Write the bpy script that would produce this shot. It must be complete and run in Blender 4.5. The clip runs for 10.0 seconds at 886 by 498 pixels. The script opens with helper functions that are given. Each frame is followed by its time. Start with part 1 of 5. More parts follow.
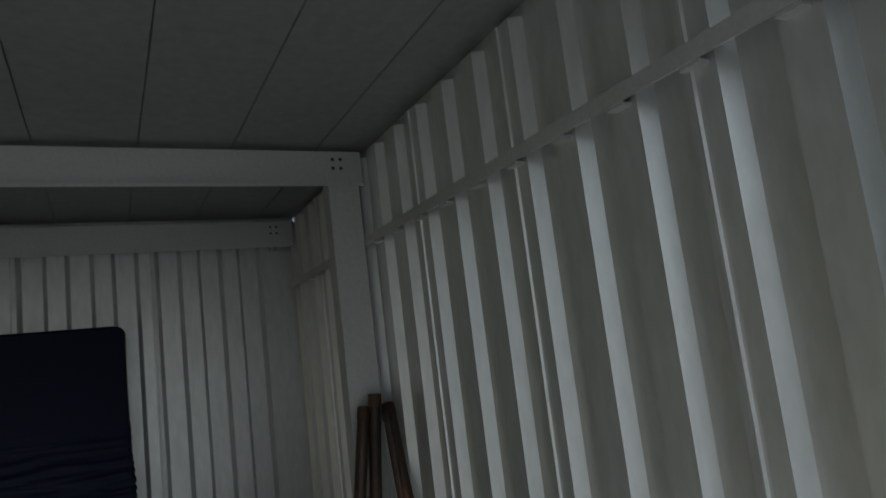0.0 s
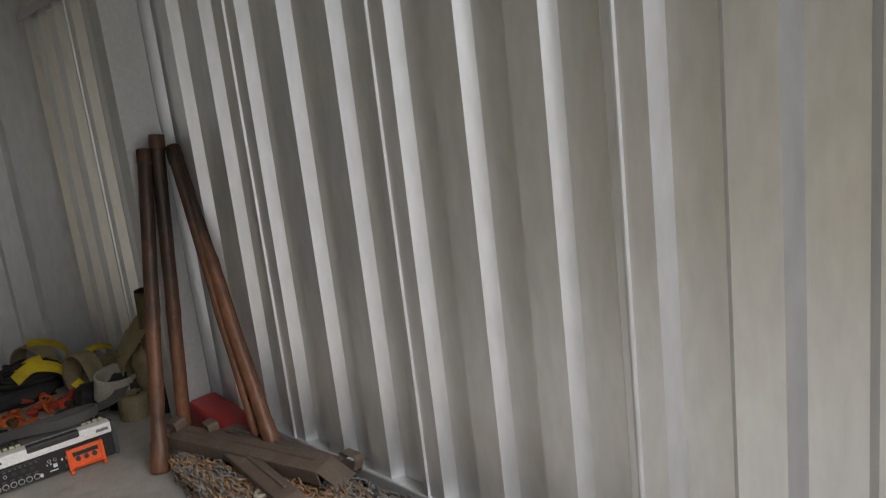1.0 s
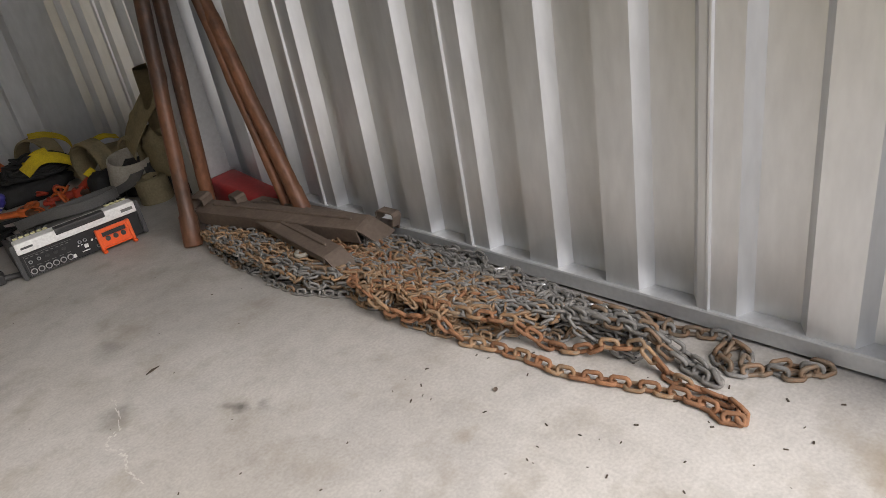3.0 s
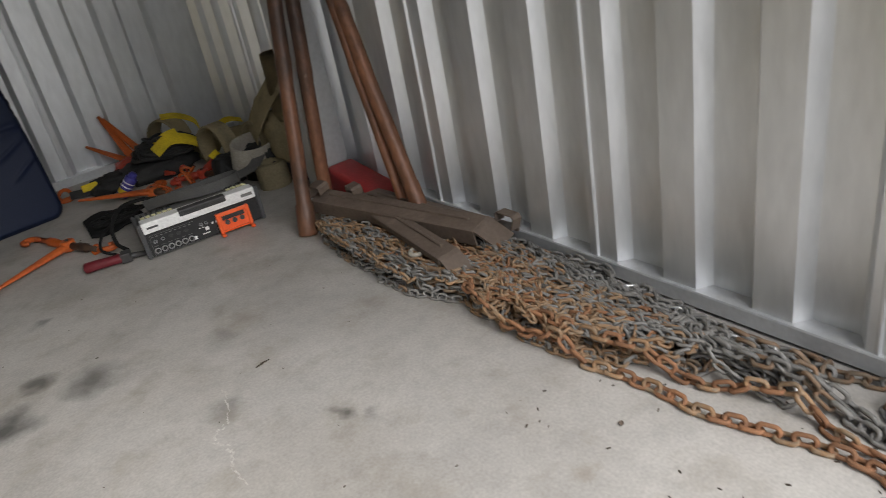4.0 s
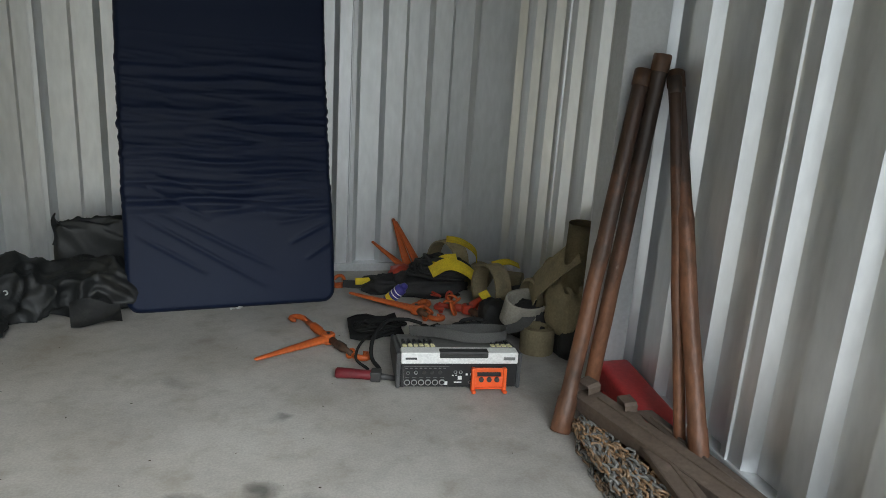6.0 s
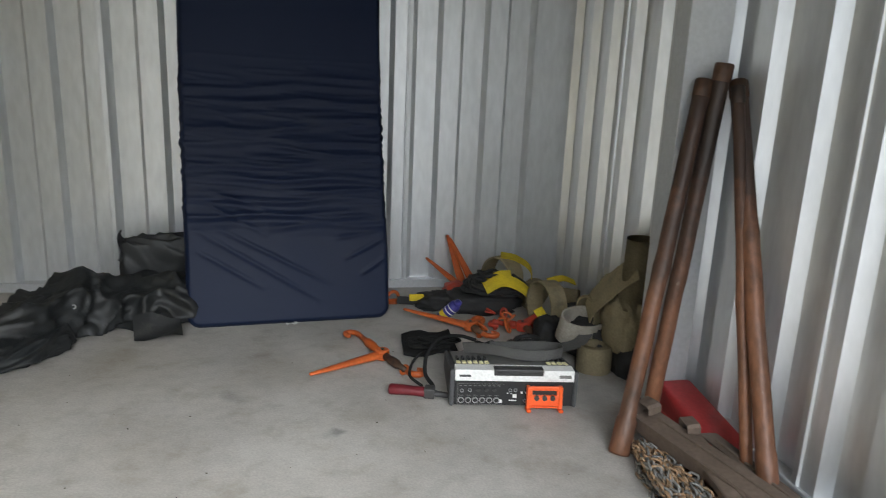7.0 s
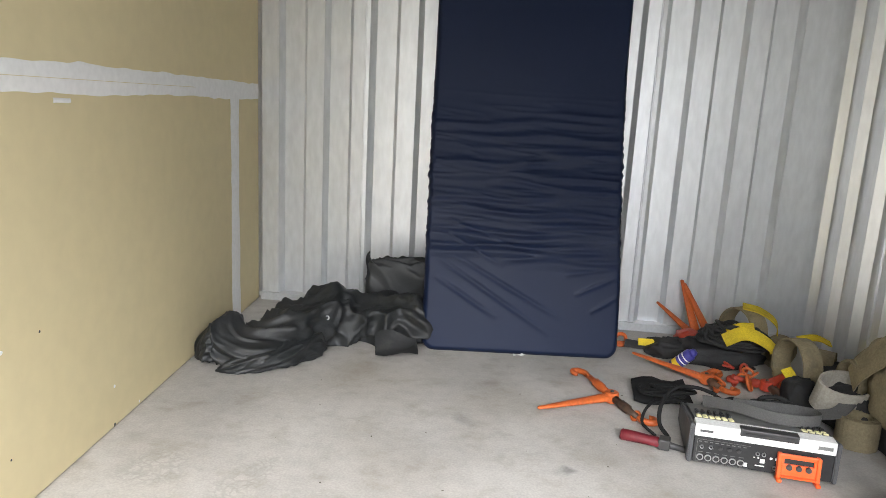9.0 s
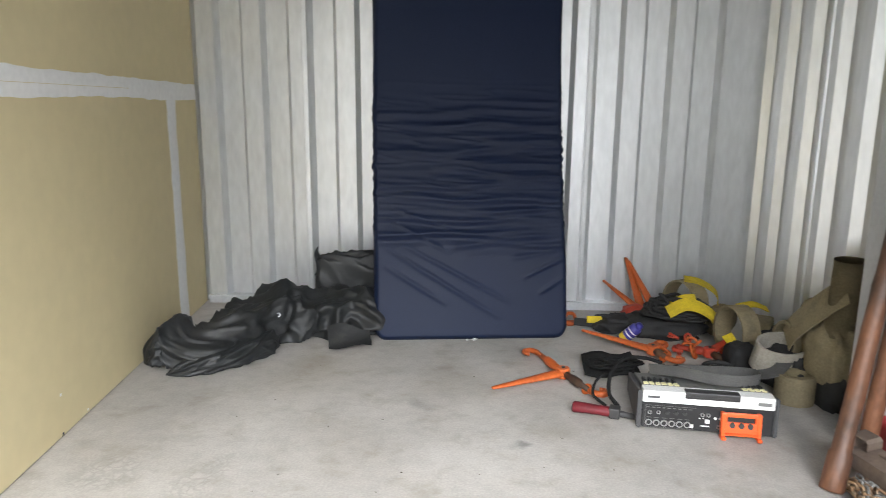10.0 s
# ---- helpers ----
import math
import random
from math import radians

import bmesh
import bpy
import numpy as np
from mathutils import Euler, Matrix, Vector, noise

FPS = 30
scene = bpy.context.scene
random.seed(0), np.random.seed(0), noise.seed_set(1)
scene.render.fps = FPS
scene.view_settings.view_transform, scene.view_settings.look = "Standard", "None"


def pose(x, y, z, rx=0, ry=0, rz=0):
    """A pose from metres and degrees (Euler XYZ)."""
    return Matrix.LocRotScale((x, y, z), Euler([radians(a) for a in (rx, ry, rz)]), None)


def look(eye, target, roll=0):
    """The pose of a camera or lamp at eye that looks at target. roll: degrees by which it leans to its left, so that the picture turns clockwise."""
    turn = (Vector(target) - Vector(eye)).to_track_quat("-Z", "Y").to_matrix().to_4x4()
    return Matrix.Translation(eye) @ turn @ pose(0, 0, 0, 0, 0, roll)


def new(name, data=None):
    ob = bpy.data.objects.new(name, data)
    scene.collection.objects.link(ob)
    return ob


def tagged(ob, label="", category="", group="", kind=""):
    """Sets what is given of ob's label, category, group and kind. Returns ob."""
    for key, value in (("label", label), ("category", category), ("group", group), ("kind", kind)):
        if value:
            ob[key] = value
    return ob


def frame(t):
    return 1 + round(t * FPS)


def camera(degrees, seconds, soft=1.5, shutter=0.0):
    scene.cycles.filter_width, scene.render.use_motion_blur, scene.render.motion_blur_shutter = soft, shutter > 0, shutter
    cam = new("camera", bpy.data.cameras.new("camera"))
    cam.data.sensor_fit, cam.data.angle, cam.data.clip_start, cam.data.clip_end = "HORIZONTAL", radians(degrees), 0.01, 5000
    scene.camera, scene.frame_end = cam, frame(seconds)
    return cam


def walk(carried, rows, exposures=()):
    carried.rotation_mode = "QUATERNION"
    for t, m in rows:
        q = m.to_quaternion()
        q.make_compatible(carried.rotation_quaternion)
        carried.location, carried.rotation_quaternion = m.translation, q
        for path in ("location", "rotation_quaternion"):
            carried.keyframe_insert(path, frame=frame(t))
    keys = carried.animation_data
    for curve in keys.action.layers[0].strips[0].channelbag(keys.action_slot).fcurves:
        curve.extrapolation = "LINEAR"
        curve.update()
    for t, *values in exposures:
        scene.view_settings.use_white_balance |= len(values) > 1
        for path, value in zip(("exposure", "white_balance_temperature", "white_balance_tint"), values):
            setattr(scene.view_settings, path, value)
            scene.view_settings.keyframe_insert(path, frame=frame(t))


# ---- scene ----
cam = camera(65.0, 10.0, soft=0.8, shutter=0.2)
PATH = [
    (0, (-1.187, -4.78, 1.422), (-0.305, -3.009, 1.713), -6.9),
    (0.3, (-1.236, -4.672, 1.416), (-0.118, -3.014, 1.46), -7.2),
    (0.5, (-1.300, -4.59, 1.380), (0.001, -3.079, 1.232), -7.0),
    (0.7, (-1.322, -4.53, 1.325), (0.018, -3.067, 1.08), -6.8),
    (1, (-1.283, -4.489, 1.236), (0.081, -3.079, 0.845), -6.7),
    (1.2, (-1.287, -4.5, 1.172), (0.088, -3.125, 0.706), -8.1),
    (1.5, (-1.301, -4.44, 1.13), (0.106, -3.224, 0.393), -10.3),
    (2, (-1.333, -4.389, 1.079), (0.072, -3.228, 0.254), -11.5),
    (2.5, (-1.315, -4.358, 1.067), (-0.082, -3.076, 0.153), -12.3),
    (2.7, (-1.359, -4.344, 1.056), (-0.147, -3.041, 0.143), -11.1),
    (3.8, (-1.33, -4.252, 1.047), (-0.253, -2.839, 0.129), -10.9),
    (4, (-1.307, -4.201, 1.049), (-0.34, -2.695, 0.155), -11.1),
    (4.5, (-1.342, -4.083, 1.056), (-0.514, -2.463, 0.224), -7.1),
    (5, (-1.417, -3.928, 1.117), (-0.79, -2.182, 0.369), -0.6),
    (5.5, (-1.413, -3.846, 1.21), (-0.874, -1.996, 0.674), 3.2),
    (6.8, (-1.401, -3.829, 1.203), (-0.948, -1.952, 0.678), 2.9),
    (7, (-1.401, -3.819, 1.195), (-1.036, -1.914, 0.71), 2.5),
    (7.5, (-1.48, -3.827, 1.227), (-1.337, -1.875, 0.815), 2.0),
    (8, (-1.508, -3.777, 1.203), (-1.615, -1.82, 0.8), 2.3),
    (8.5, (-1.532, -3.802, 1.203), (-1.725, -1.854, 0.796), 2.4),
    (9, (-1.541, -3.823, 1.18), (-1.758, -1.878, 0.772), 3.0),
    (9.5, (-1.576, -3.856, 1.168), (-1.834, -1.922, 0.729), 2.0),
    (10, (-1.511, -3.86, 1.138), (-1.594, -1.903, 0.732), 0.5),
]
EXPOSURE = [(0.0, -0.38, 5950, 1), (0.5, 0.35, 6350, 8), (1.0, 0.68, 6500, 11), (2.0, 1.0, 6650, 14), (4.0, 0.83, 6350, 10), (5.5, 1.08, 5950, 3), (7.5, 1.85, 6050, 8), (9.0, 2.45, 6150, 10), (10.0, 2.4, 6100, 9)]
walk(cam, [(t, look(eye, target, roll)) for t, eye, target, roll in PATH], EXPOSURE)

# ---- daylight: an overcast sky that comes in through the open roll-up door ----
world = bpy.data.worlds.new("overcast_sky")
scene.world = world
world.use_nodes = True
wn = world.node_tree
sky = wn.nodes.new("ShaderNodeTexSky")
sky.sky_type = "NISHITA"
sky.sun_disc = False
sky.sun_elevation = radians(45)
sky.sun_rotation = radians(171)
sky.air_density, sky.dust_density, sky.ozone_density = 1.0, 3.0, 1.0
sky_soft = wn.nodes.new("ShaderNodeHueSaturation")
sky_soft.inputs["Saturation"].default_value = 0.5
wn.links.new(sky.outputs[0], sky_soft.inputs["Color"])
wn.links.new(sky_soft.outputs[0], wn.nodes["Background"].inputs["Color"])
wn.nodes["Background"].inputs["Strength"].default_value = 0.085

sun_data = bpy.data.lights.new("sun", "SUN")
sun_data.energy, sun_data.angle, sun_data.color = 2.6, radians(52), (1.0, 0.985, 0.965)
sun = new("sun", sun_data)
sun.matrix_world = look((1.2, -8.0, 8.0), (0, 0, 0))

# ---- materials ----
MATS = {}


def material(name, colour, rough=0.6, metal=0.0, second=None, scale=4.0, fine=60.0, amount=0.5, bump=0.1, bump_scale=None,
             third=None, third_scale=1.2, third_at=(0.55, 0.7), vary=0.0, stretch=(1, 1, 1), spec=0.5, rough_vary=0.1, sheen=0.0):
    """A surface with grain and stains at two scales; second and third are the colours of blotches."""
    m = bpy.data.materials.new(name)
    m.use_nodes = True
    nt = m.node_tree
    N, L = nt.nodes.new, nt.links.new
    b = nt.nodes["Principled BSDF"]
    tc = N("ShaderNodeTexCoord")
    mp = N("ShaderNodeMapping")
    mp.inputs["Scale"].default_value = stretch
    info = N("ShaderNodeObjectInfo")
    shift = N("ShaderNodeVectorMath")
    shift.operation = "MULTIPLY_ADD"
    L(info.outputs["Random"], shift.inputs[0])
    shift.inputs[1].default_value = (7.3, 3.1, 5.7) if vary else (0, 0, 0)
    L(tc.outputs["Object"], shift.inputs[2])
    L(shift.outputs[0], mp.inputs["Vector"])
    n1 = N("ShaderNodeTexNoise")
    n1.inputs["Scale"].default_value, n1.inputs["Detail"].default_value, n1.inputs["Roughness"].default_value = scale, 6, 0.6
    n2 = N("ShaderNodeTexNoise")
    n2.inputs["Scale"].default_value, n2.inputs["Detail"].default_value = fine, 4
    L(mp.outputs[0], n1.inputs["Vector"]), L(mp.outputs[0], n2.inputs["Vector"])
    second = second or tuple(c * 0.7 for c in colour)
    mix1 = N("ShaderNodeMix")
    mix1.data_type = "RGBA"
    ramp = N("ShaderNodeMapRange")
    ramp.inputs["From Min"].default_value, ramp.inputs["From Max"].default_value = 0.38, 0.66
    ramp.inputs["To Max"].default_value = amount
    L(n1.outputs["Fac"], ramp.inputs["Value"])
    L(ramp.outputs[0], mix1.inputs["Factor"])
    mix1.inputs["A"].default_value, mix1.inputs["B"].default_value = (*colour, 1), (*second, 1)
    out = mix1.outputs["Result"]
    grain = N("ShaderNodeMix")
    grain.data_type, grain.blend_type = "RGBA", "MULTIPLY"
    grain.inputs["Factor"].default_value = 1.0
    g = N("ShaderNodeMapRange")
    g.inputs["From Min"].default_value, g.inputs["From Max"].default_value = 0.3, 0.7
    g.inputs["To Min"].default_value, g.inputs["To Max"].default_value = 1 - 0.25 * amount, 1 + 0.15 * amount
    L(n2.outputs["Fac"], g.inputs["Value"])
    L(out, grain.inputs["A"]), L(g.outputs[0], grain.inputs["B"])
    out = grain.outputs["Result"]
    if third:
        n3 = N("ShaderNodeTexNoise")
        n3.inputs["Scale"].default_value, n3.inputs["Detail"].default_value, n3.inputs["Roughness"].default_value = third_scale, 8, 0.65
        L(mp.outputs[0], n3.inputs["Vector"])
        r3 = N("ShaderNodeMapRange")
        r3.inputs["From Min"].default_value, r3.inputs["From Max"].default_value = third_at
        L(n3.outputs["Fac"], r3.inputs["Value"])
        mix3 = N("ShaderNodeMix")
        mix3.data_type = "RGBA"
        L(r3.outputs[0], mix3.inputs["Factor"]), L(out, mix3.inputs["A"])
        mix3.inputs["B"].default_value = (*third, 1)
        out = mix3.outputs["Result"]
    if vary:
        hsv = N("ShaderNodeHueSaturation")
        v = N("ShaderNodeMapRange")
        v.inputs["To Min"].default_value, v.inputs["To Max"].default_value = 1 - vary, 1 + vary
        L(info.outputs["Random"], v.inputs["Value"])
        L(v.outputs[0], hsv.inputs["Value"]), L(out, hsv.inputs["Color"])
        out = hsv.outputs["Color"]
    L(out, b.inputs["Base Color"])
    rr = N("ShaderNodeMapRange")
    rr.inputs["To Min"].default_value, rr.inputs["To Max"].default_value = max(rough - rough_vary, 0.03), min(rough + rough_vary, 1)
    L(n1.outputs["Fac"], rr.inputs["Value"]), L(rr.outputs[0], b.inputs["Roughness"])
    b.inputs["Metallic"].default_value = metal
    b.inputs["Specular IOR Level"].default_value = spec
    if sheen:
        b.inputs["Sheen Weight"].default_value = sheen
    if bump:
        bp = N("ShaderNodeBump")
        bp.inputs["Strength"].default_value, bp.inputs["Distance"].default_value = bump, 0.01
        if bump_scale:
            n4 = N("ShaderNodeTexNoise")
            n4.inputs["Scale"].default_value, n4.inputs["Detail"].default_value = bump_scale, 5
            L(mp.outputs[0], n4.inputs["Vector"]), L(n4.outputs["Fac"], bp.inputs["Height"])
        else:
            L(n2.outputs["Fac"], bp.inputs["Height"])
        L(bp.outputs[0], b.inputs["Normal"])
    MATS[name] = m
    return m


SIDING = material("grey_painted_steel_siding", (0.76, 0.77, 0.78), 0.36, 0.60, (0.69, 0.70, 0.71), 1.5, 30, 0.3, 0.015, 2.0, vary=0.02, stretch=(1, 1, 0.3))
SIDING_BACK = material("scuffed_steel_siding", (0.74, 0.755, 0.77), 0.38, 0.55, (0.67, 0.685, 0.70), 2.2, 30, 0.35, 0.02, 2.5,
                       third=(0.58, 0.57, 0.54), third_scale=3.0, third_at=(0.66, 0.82), vary=0.03, stretch=(1, 1, 0.3))
GALV = material("galvanised_steel", (0.60, 0.61, 0.62), 0.45, 0.35, (0.54, 0.55, 0.56), 5, 70, 0.3, 0.01)
ROOFING = material("roof_sheet_underside", (0.27, 0.29, 0.29), 0.5, 0.1, (0.23, 0.25, 0.25), 1.2, 20, 0.4, 0.02)
DRYWALL = material("tan_drywall_paper", (0.73, 0.63, 0.385), 0.85, 0.0, (0.68, 0.58, 0.352), 0.8, 14, 0.12, 0.006, 50.0, spec=0.2)
COMPOUND = material("white_joint_compound", (0.91, 0.905, 0.89), 0.85, 0.0, (0.85, 0.84, 0.81), 7, 40, 0.2, 0.08, 14.0, spec=0.2)
CONCRETE = material("worn_concrete_slab", (0.455, 0.435, 0.408), 0.6, 0.0, (0.36, 0.335, 0.303), 3.2, 130, 0.5, 0.02, 60.0,
                    third=(0.29, 0.26, 0.215), third_scale=6.5, third_at=(0.52, 0.80))
APRON = material("outside_concrete", (0.40, 0.39, 0.37), 0.8, 0.0, (0.33, 0.32, 0.30), 0.7, 30, 0.7, 0.1)
BLACK_RUBBER = material("black_rubber", (0.014, 0.014, 0.014), 0.85, 0.0, (0.022, 0.022, 0.022), 12, 80, 0.6, 0.1, spec=0.2)
DARK_STEEL = material("dark_painted_steel", (0.035, 0.035, 0.037), 0.5, 0.0, (0.06, 0.055, 0.05), 6, 60, 0.6, 0.05)



def stain_slab(m, spots):
    """Soaks soft-edged stains into a slab material; spots are x, y, radius, strength, colour."""
    nt = m.node_tree
    N, L = nt.nodes.new, nt.links.new
    b = nt.nodes["Principled BSDF"]
    out = b.inputs["Base Color"].links[0].from_socket
    tc = N("ShaderNodeTexCoord")
    nz = N("ShaderNodeTexNoise")
    nz.inputs["Scale"].default_value, nz.inputs["Detail"].default_value = 11, 6
    L(tc.outputs["Object"], nz.inputs["Vector"])
    wob = N("ShaderNodeVectorMath")
    wob.operation = "MULTIPLY_ADD"
    L(nz.outputs["Color"], wob.inputs[0])
    wob.inputs[1].default_value = (0.14, 0.14, 0)
    L(tc.outputs["Object"], wob.inputs[2])
    for scale, low, high, stretch in ((0.9, 0.86, 1.10, (1, 1, 1)), (17, 0.93, 1.04, (1, 1, 1))):
        mp = N("ShaderNodeMapping")
        mp.inputs["Scale"].default_value = stretch
        L(tc.outputs["Object"], mp.inputs["Vector"])
        n = N("ShaderNodeTexNoise")
        n.inputs["Scale"].default_value, n.inputs["Detail"].default_value, n.inputs["Roughness"].default_value = scale, 7, 0.65
        L(mp.outputs[0], n.inputs["Vector"])
        f = N("ShaderNodeMapRange")
        f.inputs["From Min"].default_value, f.inputs["From Max"].default_value = 0.34, 0.56
        f.inputs["To Min"].default_value, f.inputs["To Max"].default_value = low, high
        L(n.outputs["Fac"], f.inputs["Value"])
        mx = N("ShaderNodeMix")
        mx.data_type, mx.blend_type = "RGBA", "MULTIPLY"
        mx.inputs["Factor"].default_value = 1.0
        L(out, mx.inputs["A"]), L(f.outputs[0], mx.inputs["B"])
        out = mx.outputs["Result"]
    for x, y, r, k, colour in spots:
        d = N("ShaderNodeVectorMath")
        d.operation = "DISTANCE"
        L(wob.outputs[0], d.inputs[0])
        d.inputs[1].default_value = (x + 0.07, y + 0.07, 0)
        f = N("ShaderNodeMapRange")
        f.inputs["From Min"].default_value, f.inputs["From Max"].default_value = r * 1.25, r * 0.25
        f.inputs["To Max"].default_value = k
        L(d.outputs["Value"], f.inputs["Value"])
        mx = N("ShaderNodeMix")
        mx.data_type = "RGBA"
        L(f.outputs[0], mx.inputs["Factor"]), L(out, mx.inputs["A"])
        mx.inputs["B"].default_value = (*colour, 1)
        out = mx.outputs["Result"]
    # dusty boot and tyre tread marks
    for x, y, rx, ry, scale in ((-2.65, -1.91, 0.13, 0.13, 34), (-2.34, -1.92, 0.07, 0.20, 30), (-1.95, -2.3, 0.09, 0.16, 32)):
        mp = N("ShaderNodeMapping")
        mp.vector_type = "TEXTURE"
        mp.inputs["Location"].default_value, mp.inputs["Scale"].default_value = (x, y, 0), (rx, ry, 1)
        mp.inputs["Rotation"].default_value = (0, 0, radians(-20))
        L(tc.outputs["Object"], mp.inputs["Vector"])
        d = N("ShaderNodeVectorMath")
        d.operation = "LENGTH"
        L(mp.outputs[0], d.inputs[0])
        f = N("ShaderNodeMapRange")
        f.inputs["From Min"].default_value, f.inputs["From Max"].default_value = 1.1, 0.6
        L(d.outputs["Value"], f.inputs["Value"])
        n = N("ShaderNodeTexVoronoi")
        n.feature = "DISTANCE_TO_EDGE"
        n.inputs["Scale"].default_value = scale
        L(wob.outputs[0], n.inputs["Vector"])
        e = N("ShaderNodeMapRange")
        e.inputs["From Min"].default_value, e.inputs["From Max"].default_value, e.inputs["To Min"].default_value, e.inputs["To Max"].default_value = 0.05, 0.20, 0.28, 0.0
        L(n.outputs["Distance"], e.inputs["Value"])
        k = N("ShaderNodeMath")
        k.operation = "MULTIPLY"
        L(f.outputs[0], k.inputs[0]), L(e.outputs[0], k.inputs[1])
        mx = N("ShaderNodeMix")
        mx.data_type = "RGBA"
        L(k.outputs[0], mx.inputs["Factor"]), L(out, mx.inputs["A"])
        mx.inputs["B"].default_value = (0.22, 0.21, 0.18, 1)
        out = mx.outputs["Result"]
    L(out, b.inputs["Base Color"])


OIL, BROWN = (0.055, 0.054, 0.048), (0.20, 0.155, 0.09)
stain_slab(CONCRETE, [(-1.40, -2.06, 0.055, 0.75, OIL), (-1.28, -2.19, 0.085, 0.7, OIL), (-1.61, -2.10, 0.05, 0.75, OIL), (-1.63, -2.19, 0.045, 0.6, OIL), (-1.50, -2.245, 0.08, 0.85, OIL),
                      (-1.72, -2.26, 0.055, 0.75, OIL), (-1.66, -2.365, 0.035, 0.55, OIL), (-1.33, -1.66, 0.03, 0.5, OIL), (-0.846, -2.90, 0.028, 0.75, OIL), (-0.80, -2.96, 0.025, 0.35, OIL),
                      (-0.93, -2.30, 0.05, 0.3, OIL), (-1.04, -2.66, 0.05, 0.35, OIL), (-0.22, -4.22, 0.10, 0.8, BROWN), (-0.30, -4.24, 0.07, 0.7, BROWN), (-2.2, -0.95, 0.10, 0.3, BROWN),
                      (-1.7, -1.35, 0.05, 0.3, OIL), (-0.55, -1.75, 0.10, 0.2, BROWN), (-0.60, -3.45, 0.03, 0.35, BROWN), (-2.15, -1.05, 0.30, 0.22, BROWN), (-1.55, -1.15, 0.22, 0.16, BROWN),
                      (-1.95, -1.75, 0.22, 0.14, BROWN), (-1.05, -3.1, 0.25, 0.14, BROWN), (-2.0, -2.75, 0.3, 0.12, BROWN), (-1.2, -1.55, 0.09, 0.25, BROWN)])

# ---- mesh helpers ----


def mesh_of(name, bm, mat, smooth=False):
    me = bpy.data.meshes.new(name)
    bmesh.ops.recalc_face_normals(bm, faces=bm.faces[:])
    bm.to_mesh(me)
    bm.free()
    me.materials.append(mat)
    if smooth:
        for p in me.polygons:
            p.use_smooth = True
    return me


def part(name, bm, mat, parent=None, label="", smooth=False, m=None):
    ob = new(name, mesh_of(name, bm, mat, smooth))
    if m is not None:
        ob.matrix_basis = m
    if parent is not None:
        ob.parent = parent
    if label:
        ob["label"] = label
    return ob


def empty(name, m, label, category, group="", kind=""):
    ob = new(name)
    ob.empty_display_size = 0.05
    ob.matrix_basis = m
    return tagged(ob, label, category, group, kind)


def box(bm, x0, x1, y0, y1, z0, z1, bevel=0.0, seg=1, m=None):
    r = bmesh.ops.create_cube(bm, size=1)
    bmesh.ops.transform(bm, matrix=Matrix.Translation(((x0 + x1) / 2, (y0 + y1) / 2, (z0 + z1) / 2)) @ Matrix.Diagonal((x1 - x0, y1 - y0, z1 - z0, 1)), verts=r["verts"])
    vs = r["verts"]
    if bevel:
        es = list({e for v in vs for e in v.link_edges})
        rb = bmesh.ops.bevel(bm, geom=es, offset=bevel, segments=seg, affect="EDGES", profile=0.5)
        vs = list({v for f in rb["faces"] for v in f.verts} | {v for v in vs if v.is_valid})
    if m is not None:
        bmesh.ops.transform(bm, matrix=m, verts=vs)
    return bm


def boxed(x0, x1, y0, y1, z0, z1, bevel=0.0, seg=1, m=None):
    return box(bmesh.new(), x0, x1, y0, y1, z0, z1, bevel, seg, m)


def tube(bm, pts, radii, sides=10, caps=True, squash=1.0, up=(0, 0, 1)):
    """A round bar along points; radii is one number or one a point; squash flattens it along up."""
    pts = [Vector(p) for p in pts]
    if not isinstance(radii, (list, tuple)):
        radii = [radii] * len(pts)
    rings = []
    for i, p in enumerate(pts):
        d = (pts[min(i + 1, len(pts) - 1)] - pts[max(i - 1, 0)]).normalized()
        u = Vector(up)
        if abs(d.dot(u)) > 0.95:
            u = Vector((1, 0, 0))
        s = d.cross(u).normalized()
        u = s.cross(d).normalized()
        rings.append([bm.verts.new(p + s * math.cos(a) * radii[i] + u * math.sin(a) * radii[i] * squash)
                      for a in (2 * math.pi * k / sides for k in range(sides))])
    for a, b in zip(rings, rings[1:]):
        for k in range(sides):
            bm.faces.new((a[k], a[(k + 1) % sides], b[(k + 1) % sides], b[k]))
    if caps:
        bm.faces.new(rings[0][::-1]), bm.faces.new(rings[-1])
    return bm


def spline(pts, n=8):
    """Points along a smooth curve through pts."""
    P = [Vector(p) for p in pts]
    P = [P[0] * 2 - P[1]] + P + [P[-1] * 2 - P[-2]]
    out = []
    for a, b, c, d in zip(P, P[1:], P[2:], P[3:]):
        for k in range(n):
            t = k / n
            out.append(0.5 * (2 * b + (c - a) * t + (2 * a - 5 * b + 4 * c - d) * t * t + (3 * b - a - 3 * c + d) * t ** 3))
    return out + [P[-2]]


